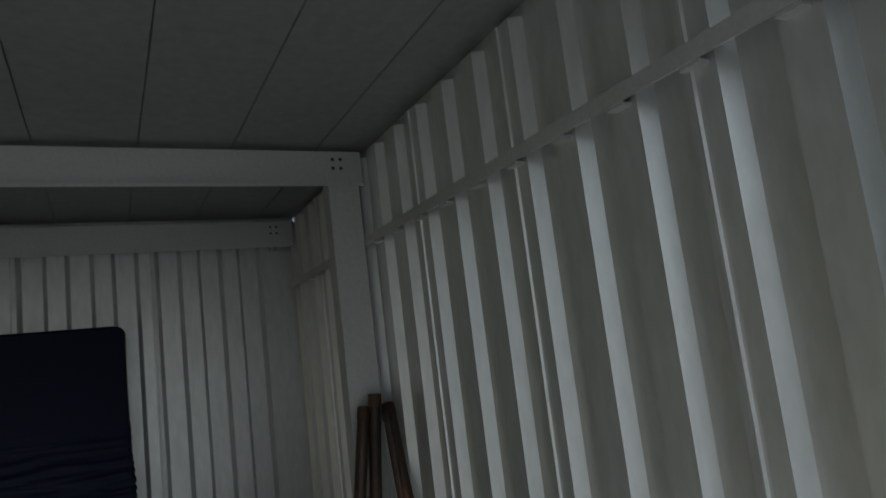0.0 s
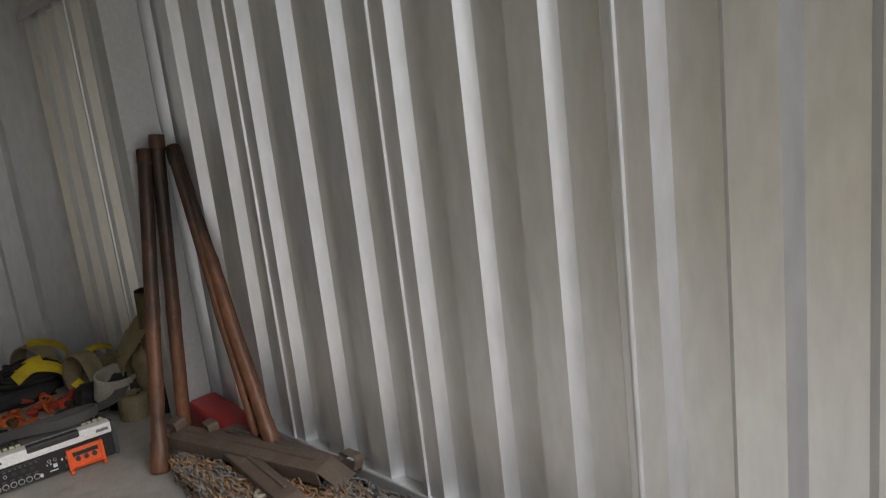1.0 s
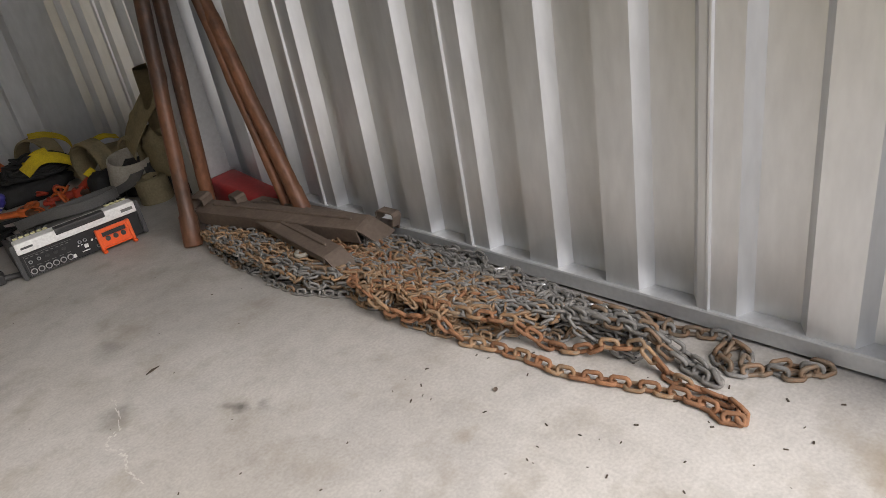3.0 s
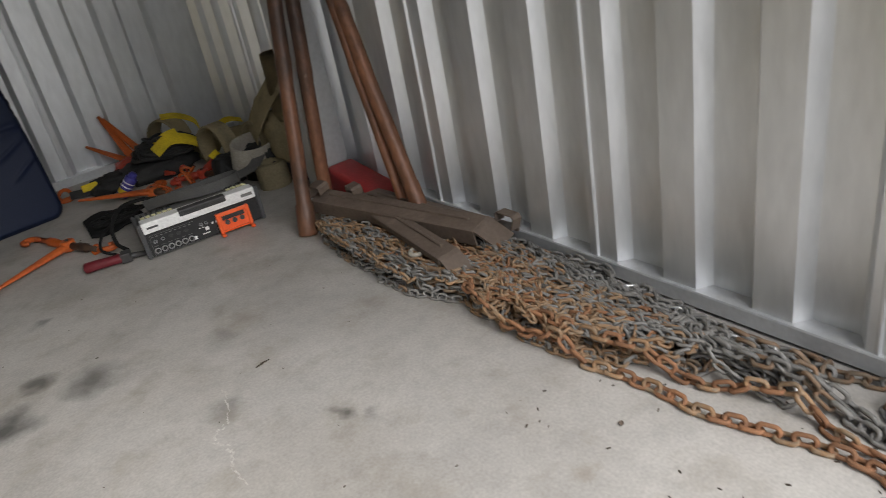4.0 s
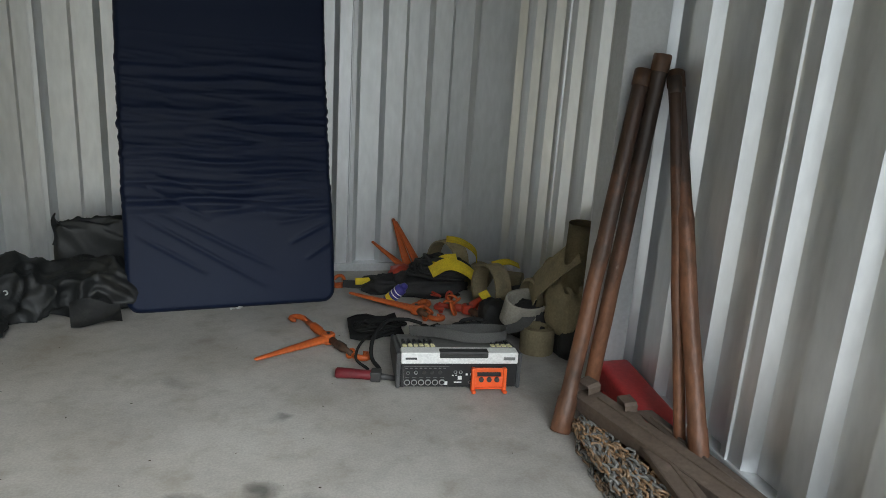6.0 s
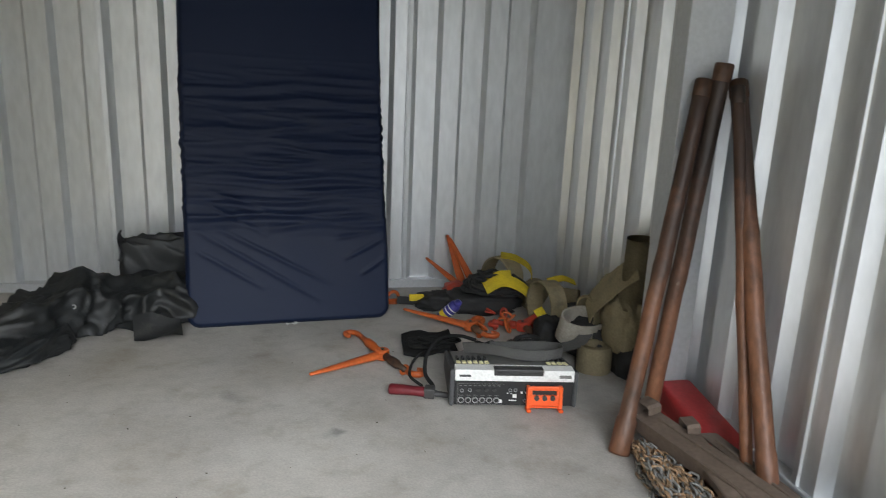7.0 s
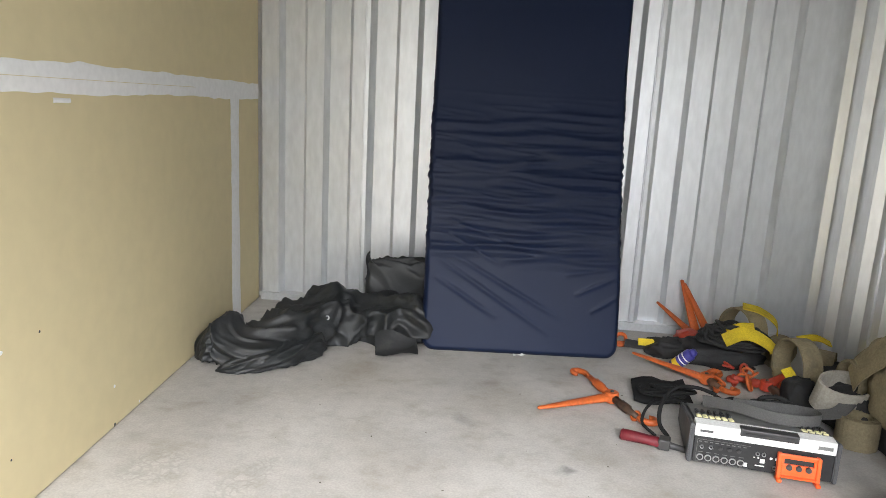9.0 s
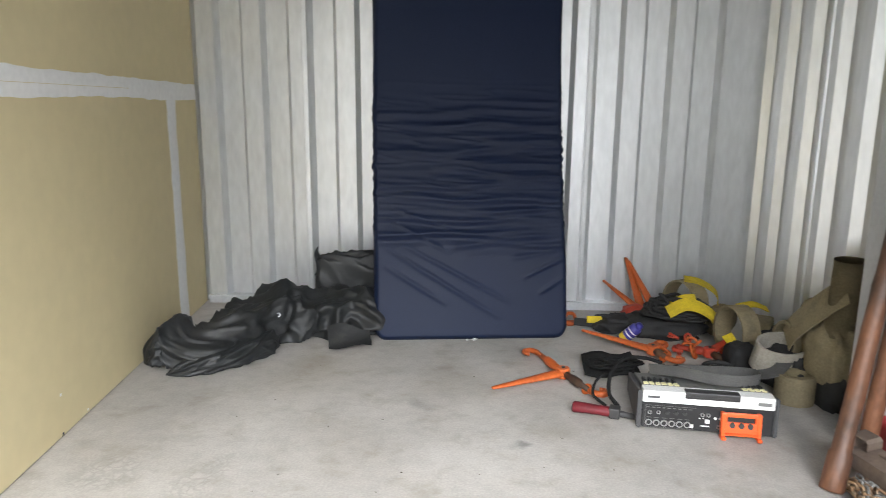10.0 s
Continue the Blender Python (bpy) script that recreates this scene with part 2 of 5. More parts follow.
def band(bm, pts, sides, width, thick):
    """A flat strap along points; sides gives the direction across it at each point (or one for all)."""
    pts = [Vector(p) for p in pts]
    if not isinstance(sides, list):
        sides = [sides] * len(pts)
    rows = []
    for i, p in enumerate(pts):
        d = (pts[min(i + 1, len(pts) - 1)] - pts[max(i - 1, 0)]).normalized()
        s = Vector(sides[i])
        s = (s - d * s.dot(d)).normalized()
        nrm = d.cross(s)
        rows.append([bm.verts.new(p + s * a * width / 2 + nrm * b * thick / 2) for a, b in ((-1, -1), (1, -1), (1, 1), (-1, 1))])
    for a, b in zip(rows, rows[1:]):
        for k in range(4):
            bm.faces.new((a[k], a[(k + 1) % 4], b[(k + 1) % 4], b[k]))
    bm.faces.new(rows[0][::-1]), bm.faces.new(rows[-1])
    return bm


# ---- the storage unit: width along x, depth along y, the doorway at the low y end ----
XR, XL, YB, YF, ZR = 0.012, -3.045, 0.0, -4.33, 2.45
CREST, SLOPE, DEEP = 0.097, 0.025, 0.040
PITCH_EAST, PITCH_NORTH = 0.2515, 0.2565


def siding_profile(length, first, pitch, lap_every=3, start_rib=0):
    """The points (along, depth) of corrugated siding, panel by panel, from along = 0; first is where the first crest begins."""
    panels, k = [], -1
    while first + k * pitch < length:
        k += 1
    total, k = k, -1
    current = []
    for k in range(-1, total + 1):
        s = first + k * pitch
        lap = (k + start_rib) % lap_every == 0
        if lap:
            if current:
                current += [(s + 0.002, 0.0), (s + 0.018, 0.0)]
                panels.append(current)
            current = [(s - 0.003, 0.003), (s + 0.004, -0.005), (s + 0.022, -0.006), (s + 0.026, -0.008), (s + 0.031, -0.008), (s + 0.034, 0.0)]
        else:
            current += [(s, 0.0)]
        current += [(s + CREST, 0.0), (s + CREST + SLOPE, DEEP), (s + pitch - SLOPE, DEEP)]
    panels.append(current)
    out = []
    for p in panels:
        q = [(a, d) for a, d in p if -1e-6 <= a <= length]
        for (a0, d0), (a1, d1) in zip(p, p[1:]):
            if a0 < 0 < a1:
                q.insert(0, (0.0, d0 + (d1 - d0) * (0 - a0) / (a1 - a0)))
            if a0 < length < a1:
                q.append((length, d0 + (d1 - d0) * (length - a0) / (a1 - a0)))
        if len(q) > 1:
            out.append(q)
    return out


def siding(wall, profile, place, z0, z1, mat):
    """One mesh for each sheet of siding; place turns (along, depth) into x and y."""
    for q in profile:
        bm = bmesh.new()
        zs = [z0 + (z1 - z0) * k / 12 for k in range(13)]
        grid = [[bm.verts.new((*place(a, d + 0.0015 * noise.noise((a * 5, z * 1.7, 3.3))), z)) for z in zs] for a, d in q]
        back = [[bm.verts.new((*place(a, d + 0.004), z)) for z in (z0, z1)] for a, d in q]
        for c0, c1 in zip(grid, grid[1:]):
            for k in range(12):
                bm.faces.new((c0[k], c1[k], c1[k + 1], c0[k + 1]))
        for c0, c1 in zip(back, back[1:]):
            bm.faces.new((c0[0], c0[1], c1[1], c1[0]))
        part("siding_panel", bm, mat, wall)


wall_east = empty("wall_east", pose(0, 0, 0), "grey corrugated steel siding wall with lapped panels", "wall", kind="structure")
first_e = 3.687 - 14 * PITCH_EAST
siding(wall_east, siding_profile(-YF, first_e, PITCH_EAST, 3, 14 - 14 % 3 + 1), lambda a, d: (XR + d, -a), 0.05, ZR - 0.002, SIDING)
wall_north = empty("wall_north", pose(0, 0, 0), "scuffed light grey corrugated steel back wall", "wall", kind="structure")
first_n = 0.878 - 3 * PITCH_NORTH
siding(wall_north, siding_profile(-XL, first_n, PITCH_NORTH, 3, 0), lambda a, d: (-a, YB + d), 0.04, ZR + 0.02, SIDING_BACK)
part("outer_skin", boxed(XR + 0.052, XR + 0.066, YF, 0.08, -0.1, ZR + 0.1), SIDING, wall_east)
part("outer_skin", boxed(XL - 0.1, XR + 0.04, YB + 0.052, YB + 0.066, -0.1, ZR + 0.1), SIDING, wall_north)
part("corner_trim", boxed(-0.205, XR + 0.03, YB - 0.012, YB - 0.008, 0.04, ZR - 0.2), SIDING_BACK, wall_north)


def angle_sill(name, length, m, height=0.054, lip=0.060, gap=0.010):
    """A bent steel base angle: an upright leg just clear of the slab and a lip that lies back under the siding."""
    bm = bmesh.new()
    prof = [(0.0, gap), (0.0, height - 0.004), (0.003, height), (lip, height + 0.002), (lip, height - 0.002), (0.005, height - 0.006), (0.004, gap)]
    ends = [[bm.verts.new((d, y, z)) for d, z in prof] for y in (0, length)]
    for k in range(len(prof)):
        bm.faces.new((ends[0][k], ends[0][(k + 1) % len(prof)], ends[1][(k + 1) % len(prof)], ends[1][k]))
    bm.faces.new(ends[0]), bm.faces.new(ends[1][::-1])
    ob = part(name, bm, GALV, m=m)
    return ob


tagged(angle_sill("base_trim", 4.27, pose(0.000, -4.275, 0)), "galvanised steel base angle along the siding foot", "trim", kind="structure")
tagged(angle_sill("base_trim", 3.02, Matrix.Translation((-3.03, -0.02, 0)) @ pose(0, 0, 0, 0, 0, -90) @ Matrix.Diagonal((-1, 1, 1, 1)), 0.045, 0.078, 0.0), "galvanised steel base angle along the back wall", "trim", kind="structure")

# added dark strip: the shade in the gap below the base angle, put in as colour
tagged(part("trim", boxed(0.030, 0.050, -4.27, -0.03, 0.0, 0.047), DARK_STEEL), "added dark strip standing in for the shade in the gap below the base angle", "trim", kind="structure")

# girt along the siding
girt = empty("girt", pose(0, 0, 2.0), "grey steel girt running across the siding ribs", "girt", kind="structure")
for y0, y1 in ((-4.30, -1.60), (-1.50, -0.02)):
    part("girt_angle", box(boxed(XR - 0.034, XR - 0.002, y0, y1, 0.018, 0.022), XR - 0.036, XR - 0.032, y0, y1, -0.022, 0.022), GALV, girt)
clip = boxed(XR - 0.03, XR + 0.0, -0.03, 0.03, -0.03, -0.022)
clip_mesh = mesh_of("girt_clip", clip, GALV)
for k in range(16):
    y = -3.687 - CREST / 2 + (k - 2) * PITCH_EAST
    if -1.7 < y < -1.4:
        continue
    ob = new("girt_clip", clip_mesh)
    ob.parent = girt
    ob.location = (0, y, 0)

# column, beams and roof
column = empty("steel_column", pose(-0.103, -1.55, 0), "light grey cold-formed steel column against the siding", "column", kind="structure")
bm = boxed(-0.078, 0.078, -0.05, -0.046, 0, 2.30, 0.001)
box(bm, -0.078, -0.074, -0.046, 0.05, 0, 2.30)
box(bm, 0.074, 0.078, -0.046, 0.05, 0, 2.30)
box(bm, -0.074, -0.053, 0.046, 0.05, 0, 2.30), box(bm, 0.053, 0.074, 0.046, 0.05, 0, 2.30)
part("shaft", bm, GALV, column)
part("base_plate", boxed(-0.095, 0.085, -0.07, 0.07, 0, 0.008, 0.001), GALV, column)


def purlin(y, zb, lip=0.055):
    """A C-shaped beam across the unit, open to the back."""
    p = empty("roof_beam", pose(0, y, zb), "grey cold-formed steel roof beam with a turned lower flange", "beam", kind="structure")
    bm = boxed(XL, XR - 0.01, 0, 0.004, 0.0, 0.172, 0.001)
    box(bm, XL, XR - 0.01, 0.004, 0.06, 0.168, 0.172)
    part("web", bm, GALV, p)
    bm = boxed(XL, XR - 0.01, -lip, 0.0, -0.004, 0.0)
    box(bm, XL, XR - 0.01, -lip - 0.003, -lip, -0.012, 0.004)
    part("lower_flange", bm, GALV, p)
    bolt = mesh_of("bolt", tube(bmesh.new(), [(0, 0, 0), (0, -0.008, 0)], 0.008, 6), DARK_STEEL)
    for bx in (-0.145, -0.105):
        for bz in (0.085, 0.130):
            ob = new("bolt", bolt)
            ob.parent, ob.location = p, (bx, -0.001, bz)
    return p


purlin(-1.585, 2.29, 0.03)
purlin(-0.10, 2.27, 0.01)

bm = bmesh.new()
cuts = [-3.1, -2.66, -2.25, -1.84, -1.43, -1.02, -0.61, -0.20, XR + 0.06]
for a, b in zip(cuts, cuts[1:]):
    box(bm, a + 0.0025, b - 0.0025, YF - 0.3, YB + 0.06, ZR + 0.045, ZR + 0.057)
box(bm, -3.12, XR + 0.08, YF - 0.3, YB + 0.08, ZR + 0.085, ZR + 0.10)
tagged(part("ceiling", bm, ROOFING), "dim grey steel roof sheets with open lap lines", "ceiling", kind="structure")

# drywall partition with taped joints
wall_west = empty("wall_west", pose(XL - 0.005, 0, 0, 0, 0, 4.6), "unpainted tan drywall partition with taped joints", "wall", kind="structure")
for y0, y1, z0, z1 in ((-0.39, YB, 0.0, 1.197), (YF, -0.394, 0.0, 1.197), (-2.25, YB, 1.201, ZR), (YF, -2.254, 1.201, ZR)):
    part("drywall_sheet", boxed(-0.013, 0.0, y0, y1, z0 + 0.004, z1, 0.001), DRYWALL, wall_west)
part("partition_backing", boxed(-0.10, -0.0135, YF, YB + 0.04, -0.05, ZR), DRYWALL, wall_west)


def compound_band(a0, a1, mid, half, upright, seed, rough):
    """A trowelled band of joint compound with an uneven edge."""
    bm = bmesh.new()
    n = max(int((a1 - a0) / 0.02), 8)
    rows = []
    for k in range(n + 1):
        a = a0 + (a1 - a0) * k / n
        e = [half * (1 + 0.8 * rough * noise.noise((a * 1.7, seed, s)) + 0.35 * rough * noise.noise((a * 14, seed + 4, s)) + 1.4 * rough * max(0, noise.noise((a * 4.2, seed, s + 9)) - 0.15)) for s in (0.3, 7.7)]
        across = [mid - e[0], mid - e[0] * 0.8, mid, mid + e[1] * 0.8, mid + e[1]]
        rows.append([bm.verts.new((h, a, c) if not upright else (h, c, a)) for c, h in zip(across, (0.0005, 0.0022, 0.003, 0.0022, 0.0005))])
    for r0, r1 in zip(rows, rows[1:]):
        for k in range(4):
            bm.faces.new((r0[k], r1[k], r1[k + 1], r0[k + 1]))
    return bm


part("joint_tape", compound_band(YF + 0.02, -0.004, 1.196, 0.042, False, 1.0, 0.34), COMPOUND, wall_west, "trowelled white joint compound band", smooth=True)
part("joint_tape", compound_band(0.005, 1.17, -0.395, 0.062, True, 5.0, 0.30), COMPOUND, wall_west, "trowelled white joint compound band", smooth=True)
part("joint_tape", compound_band(1.225, ZR - 0.01, -2.228, 0.046, True, 8.0, 0.20), COMPOUND, wall_west, "trowelled white joint compound band", smooth=True)
part("joint_tape", compound_band(-1.95, -1.86, 1.132, 0.007, False, 3.0, 0.9), COMPOUND, wall_west, "smear of joint compound", smooth=True)
# the paper edge that shows along the middle of the band
part("tape_edge", boxed(0.0022, 0.0036, -3.2, -0.9, 1.195, 1.1965), DRYWALL, wall_west)
# filled screw dimples and nicks in the paper
for k, (y, z, r) in enumerate(((-2.243, 0.848, 0.005), (-2.081, 0.484, 0.006), (-2.248, 0.480, 0.008), (-1.685, 0.150, 0.008), (-2.242, 0.170, 0.005), (-2.232, 0.041, 0.005), (-1.51, 0.016, 0.007), (-1.695, 0.010, 0.009), (-2.6, 0.62, 0.006), (-2.9, 0.25, 0.006))):
    pale = k in (2, 3, 6)
    part("screw_dimple", tube(bmesh.new(), [(-0.001, y, z), (0.0012 if pale else 0.0006, y, z)], [r, r * 0.6], 9), COMPOUND if pale else DARK_STEEL, wall_west)

# floor slab, apron and the front wall with the open doorway
floor = tagged(part("floor", boxed(-3.2, 0.08, YF + 0.06, 0.08, -0.12, 0.0), CONCRETE), "worn grey concrete slab floor with stains", "floor", kind="structure")
bm = bmesh.new()
vs = [bm.verts.new(p) for p in ((-400, -400, -0.03), (400, -400, -0.03), (400, 400, -0.03), (-400, 400, -0.03))]
bm.faces.new(vs)
tagged(part("ground", bm, APRON), "pale concrete drive outside the unit", "ground", kind="structure")
tagged(part("pavement", boxed(-6, 4, -9, YF + 0.06, -0.12, -0.012), APRON), "pale concrete apron in front of the doorway", "pavement", kind="structure")
front = empty("wall_south", pose(0, YF, 0), "steel front wall around the open doorway", "wall", kind="structure")
part("jamb", boxed(-0.03, 0.25, -0.16, 0.0, -0.03, 3.0, 0.003), SIDING, front)
part("jamb", boxed(-3.4, -2.70, -0.16, 0.0, -0.03, 3.0, 0.003), SIDING, front)
part("header", boxed(-2.70, -0.03, -0.16, 0.0, 2.30, 3.0, 0.003), SIDING, front)
guide = tagged(part("door_guide", boxed(-0.06, -0.010, -4.328, -4.280, 0.0, 2.3, 0.002), DARK_STEEL), "dark steel roll-up door guide beside the doorway", "door guide", kind="structure")
# flat black strip across the slab edge beside the guide
tagged(part("rubber_mat", boxed(-0.30, -0.012, -4.40, -4.245, 0.0, 0.008, 0.002), BLACK_RUBBER), "flat black strip at the doorway foot", "rubber mat")

# ---- more materials ----
NAVY = material("navy_vinyl_ticking", (0.0090, 0.0155, 0.041), 0.50, 0.0, (0.0110, 0.0180, 0.046), 3, 200, 0.5, 0.02, 120.0, spec=0.2)
NAVY_PIPE = material("navy_piping", (0.030, 0.034, 0.075), 0.45)
TARP = material("black_vinyl_tarp", (0.016, 0.018, 0.019), 0.56, 0.0, (0.024, 0.024, 0.025), 5, 90, 0.7, 0.12, 40.0, third=(0.06, 0.058, 0.052), third_scale=6, third_at=(0.62, 0.8))
PIPE_DARK = material("dark_weathered_pipe", (0.060, 0.034, 0.022), 0.55, 0.1, (0.11, 0.05, 0.024), 7, 90, 0.8, 0.15, 60.0, third=(0.020, 0.016, 0.014), third_scale=5, third_at=(0.50, 0.62), vary=0.12, stretch=(1, 1, 0.5))
PIPE_RUST = material("orange_rusted_pipe", (0.250, 0.108, 0.056), 0.46, 0.1, (0.080, 0.046, 0.032), 5, 60, 1.0, 0.35, 40.0, third=(0.30, 0.24, 0.19), third_scale=16, third_at=(0.64, 0.74), vary=0.15, stretch=(1, 1, 0.5))


def dark_shaded_top(m, start, end, colour):
    """Darkens a pipe raggedly towards its top: its own dark brown and shade, both in the base colour."""
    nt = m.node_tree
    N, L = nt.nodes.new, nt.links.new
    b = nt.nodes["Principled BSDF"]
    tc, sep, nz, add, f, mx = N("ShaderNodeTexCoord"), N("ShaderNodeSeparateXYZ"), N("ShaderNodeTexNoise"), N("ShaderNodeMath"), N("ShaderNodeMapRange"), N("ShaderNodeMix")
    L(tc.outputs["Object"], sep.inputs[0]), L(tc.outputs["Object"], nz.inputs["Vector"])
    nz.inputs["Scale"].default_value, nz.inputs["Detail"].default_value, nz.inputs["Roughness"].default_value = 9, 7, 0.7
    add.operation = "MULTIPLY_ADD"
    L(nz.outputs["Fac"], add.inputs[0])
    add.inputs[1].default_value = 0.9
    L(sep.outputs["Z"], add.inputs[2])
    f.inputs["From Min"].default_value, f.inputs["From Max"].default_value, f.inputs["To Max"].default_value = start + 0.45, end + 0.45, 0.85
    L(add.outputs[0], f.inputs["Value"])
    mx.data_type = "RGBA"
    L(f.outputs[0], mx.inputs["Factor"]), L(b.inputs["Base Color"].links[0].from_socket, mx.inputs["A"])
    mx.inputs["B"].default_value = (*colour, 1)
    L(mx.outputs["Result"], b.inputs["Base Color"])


dark_shaded_top(PIPE_RUST, 0.58, 0.95, (0.028, 0.021, 0.018))
BRACKET = material("brown_weathered_steel", (0.165, 0.125, 0.098), 0.65, 0.0, (0.115, 0.085, 0.066), 6, 80, 0.7, 0.12, 50.0, third=(0.24, 0.19, 0.155), third_scale=7, third_at=(0.6, 0.75), vary=0.08)
CHAIN_RUST = material("rust_orange_chain", (0.30, 0.140, 0.066), 0.8, 0.0, (0.20, 0.105, 0.058), 60, 400, 0.9, 0.2, 300.0, vary=0.18)
CHAIN_GOLD = material("tan_rust_chain", (0.31, 0.175, 0.085), 0.7, 0.0, (0.26, 0.21, 0.15), 50, 400, 0.9, 0.2, 300.0, vary=0.18)
CHAIN_GREY = material("dull_grey_chain", (0.25, 0.245, 0.235), 0.65, 0.15, (0.17, 0.155, 0.135), 50, 400, 0.8, 0.15, 300.0, vary=0.18)
CHAIN_BROWN = material("brown_grey_chain", (0.23, 0.18, 0.13), 0.6, 0.2, (0.26, 0.14, 0.07), 40, 400, 0.8, 0.15, 300.0, vary=0.18)
CHAIN_BRIGHT = material("bright_zinc_link", (0.62, 0.62, 0.62), 0.3, 0.8, (0.5, 0.5, 0.5), 40, 300, 0.5, 0.05)
RED_PLASTIC = material("faded_red_plastic", (0.38, 0.030, 0.032), 0.5, 0.0, (0.30, 0.035, 0.035), 8, 80, 0.6, 0.05)
ORANGE_PAINT = material("orange_paint_on_steel", (0.56, 0.120, 0.022), 0.5, 0.0, (0.40, 0.085, 0.020), 14, 90, 0.7, 0.08, third=(0.12, 0.05, 0.03), third_scale=22, third_at=(0.62, 0.72), vary=0.12)
RED_PAINT = material("red_orange_paint", (0.42, 0.045, 0.020), 0.5, 0.0, (0.28, 0.035, 0.020), 14, 90, 0.7, 0.08, vary=0.15)
NEON = material("bright_orange_plastic", (0.90, 0.125, 0.020), 0.4, 0.0, (0.82, 0.11, 0.02), 20, 90, 0.3, 0.02)
OLIVE = material("olive_tan_webbing", (0.27, 0.225, 0.137), 0.9, 0.0, (0.18, 0.15, 0.095), 12, 120, 0.6, 0.2, 260.0, third=(0.14, 0.12, 0.085), third_scale=6, third_at=(0.58, 0.74), vary=0.15, spec=0.2)
PALE_WEB = material("faded_grey_webbing", (0.43, 0.40, 0.34), 0.88, 0.0, (0.29, 0.265, 0.225), 9, 120, 0.6, 0.2, 260.0, spec=0.2)
GREY_WEB = material("grey_webbing", (0.115, 0.113, 0.110), 0.55, 0.0, (0.075, 0.073, 0.071), 9, 220, 0.7, 0.2, 260.0, spec=0.3)
YELLOW_WEB = material("yellow_webbing", (0.76, 0.58, 0.030), 0.8, 0.0, (0.46, 0.33, 0.03), 14, 220, 0.7, 0.15, 260.0, spec=0.3)
BLACK_CLOTH = material("black_cloth_and_cord", (0.017, 0.017, 0.018), 0.75, 0.0, (0.035, 0.034, 0.033), 12, 160, 0.7, 0.2)
BLACK_PLASTIC = material("black_plastic", (0.017, 0.017, 0.018), 0.42, 0.0, (0.028, 0.028, 0.029), 20, 120, 0.6, 0.04)
GREY_PLASTIC = material("grey_plastic", (0.075, 0.075, 0.078), 0.5, 0.0, (0.06, 0.06, 0.062), 20, 120, 0.5, 0.03)
WHITE_PLASTIC = material("off_white_painted_metal", (0.90, 0.895, 0.88), 0.45, 0.0, (0.84, 0.835, 0.81), 12, 120, 0.5, 0.02)
PANEL_GREY = material("control_panel_grey", (0.20, 0.20, 0.19), 0.5, 0.0, (0.15, 0.15, 0.14), 20, 120, 0.5, 0.02)
BUTTON = material("pale_yellow_button", (0.68, 0.64, 0.36), 0.5, 0.0, (0.6, 0.55, 0.3), 30, 120, 0.4, 0.02)
SILVER = material("nickel_connector", (0.55, 0.55, 0.55), 0.3, 0.85, (0.45, 0.45, 0.45), 30, 120, 0.4, 0.02)
CAN_BLUE = material("blue_can_paint", (0.055, 0.05, 0.28), 0.35, 0.0, (0.045, 0.04, 0.22), 20, 120, 0.4, 0.02)
CAN_YELLOW = material("yellow_can_paint", (0.75, 0.55, 0.03), 0.35, 0.0, (0.68, 0.48, 0.03), 20, 120, 0.4, 0.02)
MAROON = material("dark_red_grip", (0.16, 0.010, 0.018), 0.6, 0.0, (0.11, 0.010, 0.015), 20, 160, 0.6, 0.15)
DEBRIS = material("dark_debris", (0.07, 0.05, 0.035), 0.85, 0.0, (0.03, 0.025, 0.02), 30, 200, 0.7, 0.1, vary=0.4)
CHIP = material("chipped_pale_concrete", (0.62, 0.60, 0.56), 0.9, 0.0, (0.45, 0.42, 0.38), 40, 200, 0.7, 0.3)
PAPER = material("white_paper_scrap", (0.82, 0.82, 0.80), 0.8, 0.0, (0.7, 0.7, 0.68), 30, 200, 0.5, 0.1)

# ---- mattress leaning on the back wall ----


